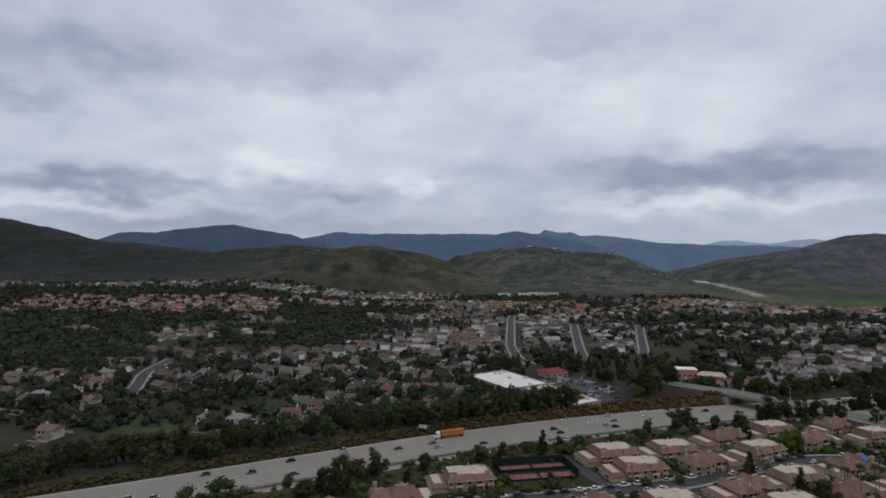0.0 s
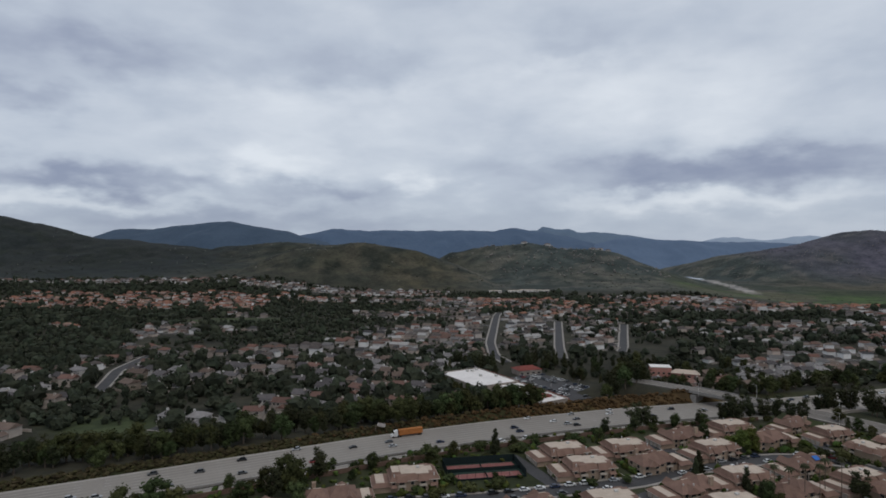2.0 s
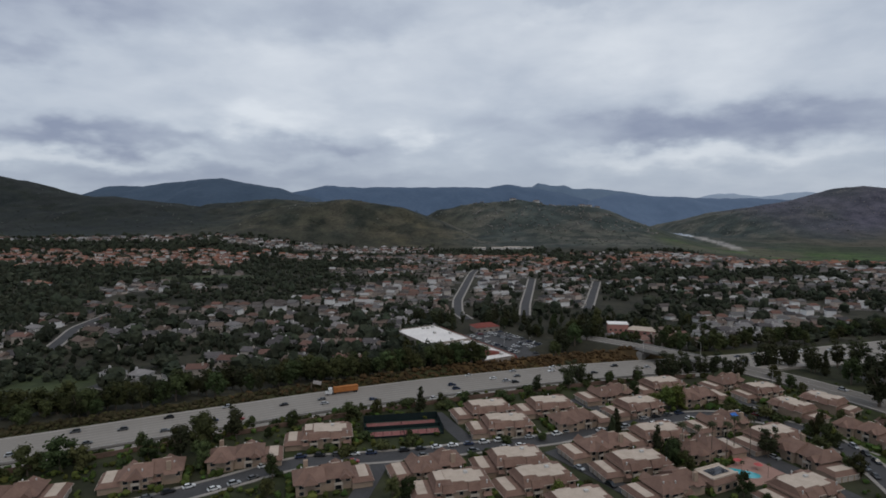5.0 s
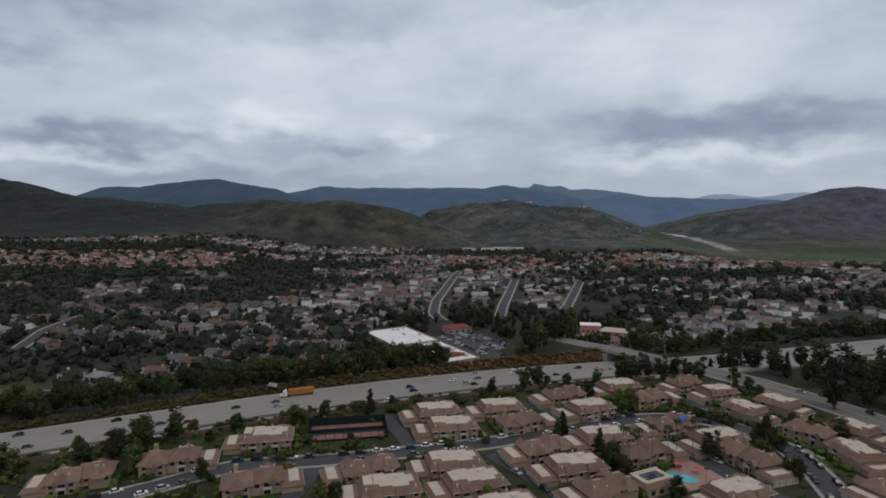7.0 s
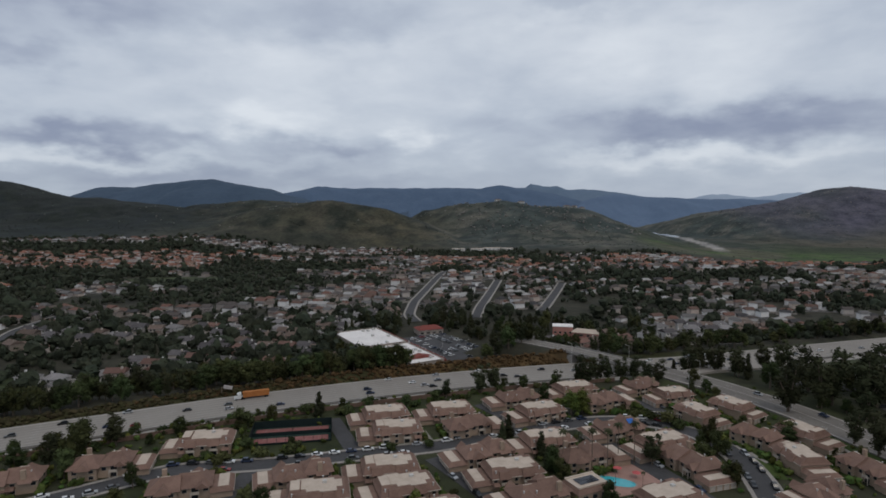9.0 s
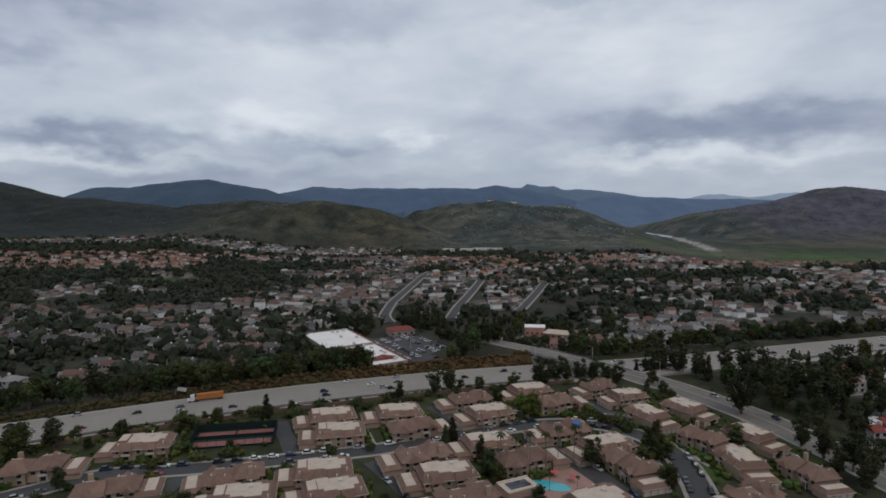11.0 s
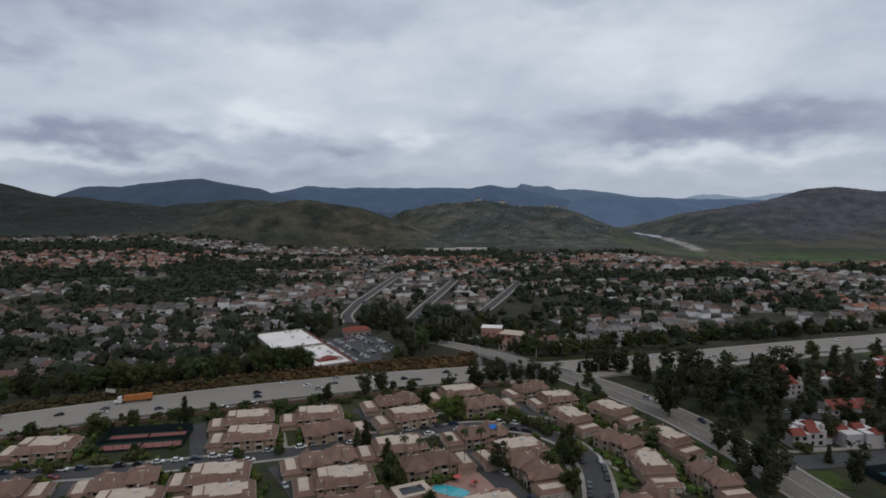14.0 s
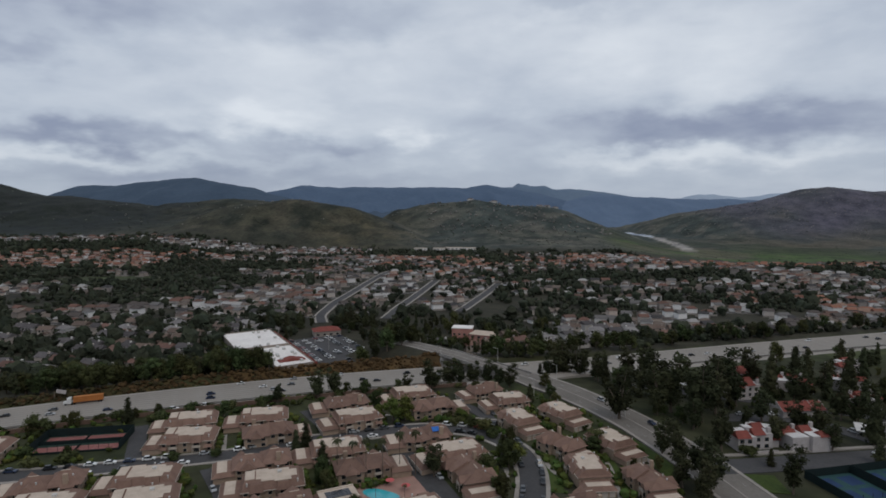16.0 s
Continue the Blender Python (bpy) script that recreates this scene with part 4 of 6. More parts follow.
M_POOLDECK = material("pinkish_pool_paving", (0.36, 0.22, 0.18), (0.29, 0.18, 0.145), 0.9, 0.3)
bm = bmesh.new()
box(bm, -13, 14, -10.5, 9.5, -0.3, 0.12)
deck = part("pool_deck", bm, M_POOLDECK)
deck.matrix_world = pose(178, 228, -3.0, 0, 0, 20)
tagged(deck, "pinkish paved terrace round a swimming pool", "terrace", kind="structure")
pool = thing("swimming_pool", "kidney-shaped turquoise swimming pool with a pale coping", "pool")
pool.matrix_world = pose(174.5, 226.5, -2.86, 0, 0, -20)
for nm, rad, z, mt in (("coping", 1.09, 0.02, M_WALK), ("water", 1.0, 0.06, None)):
    bm = bmesh.new()
    ring = []
    for k in range(36):
        a = k * math.tau / 36
        rr = rad * (1 + 0.16 * math.cos(2 * a + 0.5) - 0.12 * math.sin(a))
        ring.append(bm.verts.new((6.2 * rr * math.cos(a), 3.9 * rr * math.sin(a), z)))
    f = bm.faces.new(ring)
    bmesh.ops.recalc_face_normals(bm, faces=[f])
    ext = bmesh.ops.extrude_face_region(bm, geom=[f])
    bmesh.ops.translate(bm, vec=(0, 0, -0.15), verts=[v for v in ext["geom"] if isinstance(v, bmesh.types.BMVert)])
    mt = mt or material("turquoise_pool_water", (0.06, 0.42, 0.46), (0.05, 0.36, 0.42), 0.08, 0.4, spec=0.5)
    part(nm, bm, mt, pool)


def parasol():
    u = thing("parasol", "open coral pink parasol on a pole beside the pool", "parasol", "parasols by the pool")
    bm = bmesh.new()
    tube(bm, 0, 0, 0, 2.6, 0.04, 0.04, 6)
    part("pole", bm, M_CHIM, u)
    bm = bmesh.new()
    tube(bm, 0, 0, 2.1, 2.8, 1.7, 0.08, 8)
    part("canopy", bm, material("coral_canvas", (0.55, 0.12, 0.12), None, 0.8, 1.0), u)
    return u


um = parasol()
um.matrix_world = pose(183, 229, -2.9)
copy_thing(um, pose(177, 233, -2.9))


# ---- apartments with white walls and red tiles ----
M_RED_TILE = material("red_clay_tile", (0.22, 0.062, 0.048), (0.15, 0.045, 0.036), 0.8, 0.5)
M_WHITE_WALL = material("white_stucco", (0.43, 0.395, 0.38), (0.33, 0.30, 0.29), 0.9, 0.3)
M_PALE_ROOF = material("pale_flat_roofing", (0.62, 0.60, 0.58), (0.46, 0.44, 0.43), 0.85, 0.2)


def apartment():
    b = thing("apartment_building", "white stucco apartment building with red tile slopes and white flat roofs", "building", "white and red apartments")
    for x0, x1, y0, y1, hh in ((-9, -1, -6, 5, 6.0), (-1.02, 7, -4.5, 6.5, 6.6), (7.02, 11, -3, 4, 3.4)):
        bm = bmesh.new()
        box(bm, x0, x1, y0, y1, 0, hh)
        part("wall", bm, M_WHITE_WALL, b)
        bm = bmesh.new()
        box(bm, x0 + 0.3, x1 - 0.3, y0 + 0.3, y1 - 0.3, hh - 0.02, hh + 0.1)
        part("flat_roof", bm, M_PALE_ROOF, b, "white flat roof")
    for x0, x1, y0, y1, z0, z1 in ((-9.5, -3.2, -6.6, 0.5, 5.7, 7.9), (-1.6, 3.8, -5.2, 1.5, 6.3, 8.4), (2.4, 7.4, 1.5, 7.0, 6.3, 8.2), (7.0, 11.5, -3.6, 0.2, 3.2, 4.4)):
        bm = bmesh.new()
        pitched(bm, x0, x1, y0, y1, z0, z1, 0.3, 0.3)
        part("roof", bm, M_RED_TILE, b, "red clay tile slope")
    for x, y in ((-3.4, -2.5), (5.8, -3.2)):
        bm = bmesh.new()
        box(bm, x - 0.7, x + 0.7, y - 0.6, y + 0.6, 5.5, 9.0)
        part("chimney", bm, M_WHITE_WALL, b)
    for x, y in ((-7.4, -6), (-4.0, -6), (0.6, -4.5), (4.4, -4.5)):
        for z in (0.7, 3.5):
            window_part(b, x, y, z, 1.8, 1.6, "s")
    bm = bmesh.new()
    box(bm, -9, 7, -8.5, -8.2, 0, 1.2)
    part("garden_wall", bm, M_WHITE_WALL, b)
    return b


APARTMENTS = ((327, 268, 5), (349, 267, 8), (358, 334, 10), (388, 342, -20), (440, 374, 15), (421, 344, -10), (366, 356, 5), (405, 312, 20), (440, 325, -15), (460, 300, 10), (400, 275, 15), (480, 350, 5), (430, 280, -20))
ap = apartment()
for i, (x, y, rot) in enumerate(APARTMENTS):
    m = pose(x, y, -3.0, 0, 0, rot)
    if i == 0:
        ap.matrix_world = m
    else:
        copy_thing(ap, m @ Matrix.Diagonal((1, -1 if i % 2 else 1, 1, 1)))
# the hall with the long red roof
hall = thing("apartment_hall", "long low hall with red tile slopes and white gable ends", "building")
for x0, x1, y0, y1, hh in ((-11, 4, -5, 5, 3.6), (4.02, 11, -4, 6, 3.2)):
    bm = bmesh.new()
    box(bm, x0, x1, y0, y1, 0, hh)
    part("wall", bm, M_WHITE_WALL, hall)
    bm = bmesh.new()
    pitched(bm, x0 - 0.5, x1 + 0.5, y0 - 0.8, y1 + 0.8, hh - 0.1, hh + 3.0, 0.3, 0.3)
    part("roof", bm, M_RED_TILE, hall, "red clay tile roof")
    for xe in (x0 - 0.62, x1 + 0.42):
        bm = bmesh.new()
        pitched(bm, xe, xe + 0.2, y0 - 0.9, y1 + 0.9, hh - 0.3, hh + 3.25, 0.0, 0.0)
        part("gable_parapet", bm, M_WHITE_WALL, hall, "white gable parapet")
for x in (-8, -4, 0, 7):
    window_part(hall, x, -5 if x < 4 else -4, 0.8, 1.8, 1.6, "s")
hall.matrix_world = pose(370, 305, -3.0, 0, 0, 5)
# white carports
for i, (x, y, rot) in enumerate(((340, 284, -30), (384, 281, 60), (330, 345, -20), (352, 352, -15))):
    cp = thing("carport", "long white-roofed carport on thin posts", "carport", "white carports")
    bm = bmesh.new()
    box(bm, -6, 6, -2.6, 2.6, 2.5, 2.75)
    part("roof", bm, M_PALE_ROOF, cp)
    for px in (-5.5, 0, 5.5):
        for py in (-2.2, 2.2):
            bm = bmesh.new()
            tube(bm, px, py, 0, 2.52, 0.08, 0.08, 6)
            part("post", bm, M_CHIM, cp)
    cp.matrix_world = pose(x, y, -3.0, 0, 0, rot)
ribbon("lawn", ((262, 276), (259, 250), (260, 222)), 5.0, -2.88, M_LAWN, "green lawn between the buildings", "lawn")
ribbon("lawn", ((240, 262), (239, 245), (236, 225)), 3.2, -2.87, M_LAWN, "green lawn beside the curved street", "lawn")
ribbon("lawn", ((276, 275), (283, 250), (285, 232)), 4.0, -2.885, M_LAWN, "green lawn beside the crossing road", "lawn")
ribbon("lawn", ((198, 297), (215, 294), (222, 280)), 4.5, -2.875, M_LAWN, "green lawn with shrubs in the gardens", "lawn")
ribbon("lawn", ((80, 258), (112, 266)), 3.0, -2.88, M_LAWN, "green lawn in front of the buildings", "lawn")
lawn = ribbon("lawn", ((306, 235), (313, 232), (323, 233)), 7, -2.72, M_LAWN, "trimmed green lawn beside the sports courts", "lawn")

# ---- shopping centre ----
mall = thing("shopping_centre", "long white flat-roofed shopping centre with red roof edge", "building")
mall.matrix_world = pose(62, 455, -13.0, 0, 0, -60)
M_MALL_WALL = material("shop_wall", (0.34, 0.29, 0.25), None, 0.9, 0.2)
for x0, x1, y0, y1, hh in ((-51, 6, -18, 20, 7.4), (6.02, 62, -4, 21, 6.4)):
    bm = bmesh.new()
    box(bm, x0, x1, y0, y1, -1.5, hh)
    part("wall", bm, M_MALL_WALL, mall)
    bm = bmesh.new()
    box(bm, x0 + 0.4, x1 - 0.4, y0 + 0.4, y1 - 0.4, hh - 0.02, hh + 0.08)
    part("flat_roof", bm, M_WHITE, mall, "white membrane roof")
    for e in ((x0, x1, y0 - 0.1, y0 + 0.3), (x0, x1, y1 - 0.3, y1 + 0.1), (x0 - 0.1, x0 + 0.3, y0, y1), (x1 - 0.3, x1 + 0.1, y0, y1)):
        bm = bmesh.new()
        box(bm, *e, hh - 0.05, hh + 0.7)
        part("parapet", bm, M_MALL_WALL, mall)
for x0, x1, y0, y1, z0, z1 in ((-45, 4, 20, 24.5, 4.6, 7.6), (6, 60, 21, 25.5, 3.8, 6.8), (44, 52, 0, 20, 6.3, 8.6)):
    bm = bmesh.new()
    pitched(bm, x0, x1, y0, y1, z0, z1, 0.5, 0.5)
    part("canopy_roof", bm, M_RED_TILE, mall, "dark red tiled arcade roof")
r = rng(5)
for i in range(16):
    x, y = r.uniform(-46, 56), r.uniform(2, 17)
    bm = bmesh.new()
    hh = 7.4 if x < 4 else 6.4
    box(bm, x - 1.2, x + 1.2, y - 0.9, y + 0.9, hh, hh + 1.5)
    part("roof_unit", bm, M_CHIM, mall, "grey rooftop air unit")
bm = bmesh.new()
box(bm, -42, 42, -26, 22, -1.2, 0.15)
lot = part("car_park", bm, M_ASPHALT)
lot.matrix_world = pose(112, 474, -12.6, 0, 0, -60)
tagged(lot, "dark asphalt car park with rows of cars", "car park", kind="structure")


def plain_house(label, w, d, hgt, mat_w, mat_r, flat=False):
    b = thing("house", label, "house")
    bm = bmesh.new()
    box(bm, -w / 2, w / 2, -d / 2, d / 2, -1.5, hgt)
    part("wall", bm, mat_w, b)
    bm = bmesh.new()
    if flat:
        box(bm, -w / 2 - 0.3, w / 2 + 0.3, -d / 2 - 0.3, d / 2 + 0.3, hgt - 0.02, hgt + 0.5)
    else:
        pitched(bm, -w / 2 - 0.7, w / 2 + 0.7, -d / 2 - 0.7, d / 2 + 0.7, hgt - 0.15, hgt + 2.6, d * 0.4, d * 0.4)
    part("roof", bm, mat_r, b)
    for k in range(4):
        window_part(b, -w / 2 + (k + 0.5) * w / 4, -d / 2, 1.0, w / 9, 1.5, "s")
    return b


M_PINK = material("pink_stucco", (0.45, 0.22, 0.18), None, 0.9, 0.2)
plain_house("pink stucco office with a white flat roof", 17, 12, 6.5, M_PINK, M_WHITE, True).matrix_world = pose(215, 520, -12.5, 0, 0, -10)
plain_house("low pink building beside the white-roofed office", 22, 10, 4.0, M_PINK, M_DECK).matrix_world = pose(232, 506, -12.5, 0, 0, -25)
plain_house("restaurant with a dark red hipped roof", 22, 15, 4.5, M_MALL_WALL, M_RED_TILE).matrix_world = pose(98, 524, -13, 0, 0, 20)


for x, y, w, rot in ((196, 1440, 34, 4), (232, 1452, 40, -3), (268, 1446, 30, 6), (150, 1432, 30, -5)):
    plain_house("long low white school building with a pale flat roof", w, 14, 4.5, M_WHITE, M_DECK, True).matrix_world = pose(x, y, height(x, y), 0, 0, rot)

# ---- vehicles ----
def car_model(paint, tall=0.0, length=4.6):
    c = thing("car", "passenger car", "car")
    L, W = length / 2, 0.9
    bm = bmesh.new()
    prof = ((-L, 0.45), (-L + 0.05, 0.85), (-L + 0.9, 0.95 + tall * 0.3), (L - 1.2, 0.92), (L - 0.1, 0.78), (L, 0.45))
    for sgn in (-1, 1):
        vs = [bm.verts.new((x, sgn * W, z)) for x, z in prof] + [bm.verts.new((L - 0.1, sgn * W, 0.28)), bm.verts.new((-L + 0.1, sgn * W, 0.28))]
        bm.faces.new(vs if sgn > 0 else vs[::-1])
    bm.verts.ensure_lookup_table()
    n = len(prof) + 2
    for i in range(n):
        j = (i + 1) % n
        bm.faces.new((bm.verts[i], bm.verts[j], bm.verts[n + j], bm.verts[n + i]))
    bmesh.ops.recalc_face_normals(bm, faces=bm.faces[:])
    part("body", bm, paint, c)
    bm = bmesh.new()
    frustum(bm, (-L + 0.45, L - 1.25, -0.84, 0.84), (-L + 0.9, L - 2.1, -0.68, 0.68), 0.93, 1.44 + tall)
    part("cabin_glass", bm, M_GLASS, c)
    bm = bmesh.new()
    box(bm, -L + 0.92, L - 2.12, -0.68, 0.68, 1.43 + tall, 1.49 + tall)
    part("roof", bm, paint, c)
    for x in (-L + 0.85, L - 0.9):
        for y in (-0.82, 0.82):
            bm = bmesh.new()
            tube(bm, 0, 0, -0.11, 0.11, 0.32, 0.32, 10)
            bmesh.ops.rotate(bm, verts=bm.verts[:], matrix=Matrix.Rotation(radians(90), 3, "X"))
            bmesh.ops.translate(bm, vec=(x, y, 0.32), verts=bm.verts[:])
            part("wheel", bm, M_TYRE, c)
    return c


COLOURS = ("white", "black", "silver", "dark grey", "red", "blue")
CARS = {}


def put_car(k, m, where, group):
    """A car of one of twelve kinds; the first of a kind is built, the rest are copies."""
    k %= 12
    tall = 0.28 if k % 2 else 0.0
    if k in CARS:
        ob = copy_thing(CARS[k], m)
    else:
        ob = CARS[k] = car_model(M_CAR[k // 2], tall, 4.6 + tall)
        ob.matrix_basis = m
    return tagged(ob, COLOURS[k // 2] + (" sport utility car " if k % 2 else " saloon car ") + where, "car", group)


PICK = (0, 1, 0, 2, 3, 4, 5, 6, 7, 1, 0, 2, 8, 3, 4, 10, 6, 11, 0, 1)
fp, fh = along(FREEWAY, 2.0)
r = rng(11)
lanes = (17.6, 14.2, 10.6, 7.0, 3.4, -0.2, -3.9, -7.4, -15.7)
placed = []
count = 0
for i in range(len(fp)):
    if not (-210 < fp[i, 0] < 720):
        continue
    for lane in lanes:
        if r.random() < 0.024 and all(abs(i - j) > 6 or q != lane for j, q in placed) and not (lane == 14.2 and -40 < fp[i, 0] < 40):
            placed.append((i, lane))
            x, y = fp[i] + np.array((-fh[i, 1], fh[i, 0])) * lane
            ang = math.degrees(math.atan2(fh[i, 1], fh[i, 0])) + (180 if lane > 5 else 0)
            put_car(PICK[r.randrange(len(PICK))], pose(x, y, ROAD_Z, 0, 0, ang), "driving on the freeway", "cars on the freeway")
            count += 1

truck = thing("lorry", "long orange trailer lorry with a white cab on the freeway", "lorry")
bm = bmesh.new()
box(bm, -8.0, 6.0, -1.28, 1.28, 1.15, 4.05)
for i in range(18):
    for sgn in (-1, 1):
        box(bm, -7.8 + i * 0.8, -7.72 + i * 0.8, min(sgn * 1.27, sgn * 1.33), max(sgn * 1.27, sgn * 1.33), 1.2, 4.0)
part("trailer", bm, M_ORANGE, truck)
bm = bmesh.new()
box(bm, 6.9, 9.0, -1.2, 1.2, 0.7, 3.4)
frustum(bm, (6.9, 9.0, -1.2, 1.2), (6.9, 7.4, -1.1, 1.1), 3.4, 4.0)
box(bm, 9.0, 10.6, -1.1, 1.1, 0.6, 1.9)
part("cab", bm, M_CAR[0], truck, "white lorry cab")
bm = bmesh.new()
box(bm, 8.98, 9.04, -1.0, 1.0, 2.1, 3.1)
part("windscreen", bm, M_GLASS, truck)
bm = bmesh.new()
box(bm, -7.5, 9.8, -0.5, 0.5, 0.6, 1.0)
part("chassis", bm, M_TYRE, truck)
for x in (-7.0, -5.8, 5.4, 6.6, 9.6):
    for y in (-1.05, 1.05):
        bm = bmesh.new()
        tube(bm, 0, 0, -0.18, 0.18, 0.5, 0.5, 12)
        bmesh.ops.rotate(bm, verts=bm.verts[:], matrix=Matrix.Rotation(radians(90), 3, "X"))
        bmesh.ops.translate(bm, vec=(x, y, 0.5), verts=bm.verts[:])
        part("wheel", bm, M_TYRE, truck)
i = int(np.argmin(np.abs(fp[:, 0] - 10)))
tx, ty = fp[i] + np.array((-fh[i, 1], fh[i, 0])) * 14.2
truck.matrix_world = pose(tx, ty, ROAD_Z, 0, 0, math.degrees(math.atan2(fh[i, 1], fh[i, 0])) + 180)


def park_along(line, offset, spacing, chance, seed, z, where, group, x_min=-1e9):
    p, h = along(np.array(line, float), 1.0)
    r = rng(seed)
    for i in range(3, len(p) - 3, spacing):
        if r.random() < chance and p[i, 0] > x_min and p[i, 1] > 180:
            x, y = p[i] + np.array((-h[i, 1], h[i, 0])) * offset
            put_car(PICK[r.randrange(len(PICK))], pose(x, y, z, 0, 0, math.degrees(math.atan2(h[i, 1], h[i, 0])) + r.uniform(-2, 2)), where, group)


park_along(STREETS[0], 3.6, 7, 0.62, 21, -2.86, "parked at the kerb", "parked cars", -60)
park_along(STREETS[0], -3.6, 7, 0.5, 22, -2.86, "parked at the kerb", "parked cars", -60)
park_along(STREETS[4], 3.4, 7, 0.4, 23, -2.84, "parked in the lane", "parked cars")
park_along(STREETS[2], -2.6, 8, 0.35, 24, -2.85, "parked in the lane", "parked cars")
park_along(STREETS[6], 2.4, 7, 0.5, 25, -2.83, "parked in the lane", "parked cars")
park_along(CROSSING[5:11], 5.5, 17, 0.25, 26, -1.8, "driving on the crossing road", "cars on the crossing road")
park_along(((300, 248), (325, 251), (375, 258), (450, 266)), 0, 24, 0.5, 27, -2.6, "driving on the side street", "cars on the side street")
park_along(((330, 303.5), (368, 302.5), (385, 273)), 0, 4, 0.5, 28, -2.74, "parked by the apartments", "parked cars")
r = rng(31)
for row in range(5):
    for k in range(25):
        if r.random() < 0.5:
            m = pose(112, 474, -12.45, 0, 0, -60) @ pose(-39 + k * 3.2, -21 + row * 10 + r.uniform(-0.4, 0.4), 0, 0, 0, 90)
            put_car(PICK[r.randrange(len(PICK))], m, "parked in the shopping car park", "cars in the car park")


# ---- trees ----
def ico(level):
    bm = bmesh.new()
    bmesh.ops.create_icosphere(bm, subdivisions=level, radius=1)
    v = np.array([x.co[:] for x in bm.verts])
    bm.verts.index_update()
    f = np.array([[q.index for q in x.verts] for x in bm.faces])
    bm.free()
    return v, f


ICO1, ICO2 = ico(1), ico(2)


def leaf_cloud(blobs, n, size, seed, core=0.66):
    """Loose leaf sprays over a set of rounded clumps (x, y, z, radius), with a ragged inner mass."""
    g = np.random.default_rng(seed)
    blobs = np.array(blobs, float)
    verts, faces, base = [], [], 0
    for bx, by, bz, br in blobs:
        v = ICO1[0] * br * core * (1 + 0.5 * (g.random((len(ICO1[0]), 1)) - 0.5)) + (bx, by, bz)
        verts.append(v)
        faces += (ICO1[1] + base).tolist()
        base += len(v)
    k = g.choice(len(blobs), n, p=blobs[:, 3] ** 2 / np.sum(blobs[:, 3] ** 2))
    d = g.normal(size=(n, 3))
    d /= np.linalg.norm(d, axis=1)[:, None]
    c = blobs[k, :3] + d * (blobs[k, 3] * g.uniform(0.55, 1.18, n))[:, None]
    a = g.normal(size=(n, 3))
    a /= np.linalg.norm(a, axis=1)[:, None]
    b = np.cross(a, g.normal(size=(n, 3)))
    b /= np.linalg.norm(b, axis=1)[:, None]
    s = (size * g.uniform(0.6, 1.4, n))[:, None]
    q = np.stack([c - a * s, c + b * s * 0.6, c + a * s, c - b * s * 0.6], 1).reshape(-1, 3)
    verts.append(q)
    faces += (base + np.arange(4 * n).reshape(n, 4)).tolist()
    return np.concatenate(verts).tolist(), faces


def limb(bm, a, b, r0, r1, n=6):
    a, b = Vector(a), Vector(b)
    rot = (b - a).to_track_quat("Z", "Y").to_matrix()
    ra, rb = [], []
    for k in range(n):
        o = Vector((math.cos(k * math.tau / n), math.sin(k * math.tau / n), 0))
        ra.append(bm.verts.new(a + rot @ (o * r0)))
        rb.append(bm.verts.new(b + rot @ (o * r1)))
    for k in range(n):
        bm.faces.new((ra[k], ra[(k + 1) % n], rb[(k + 1) % n], rb[k]))


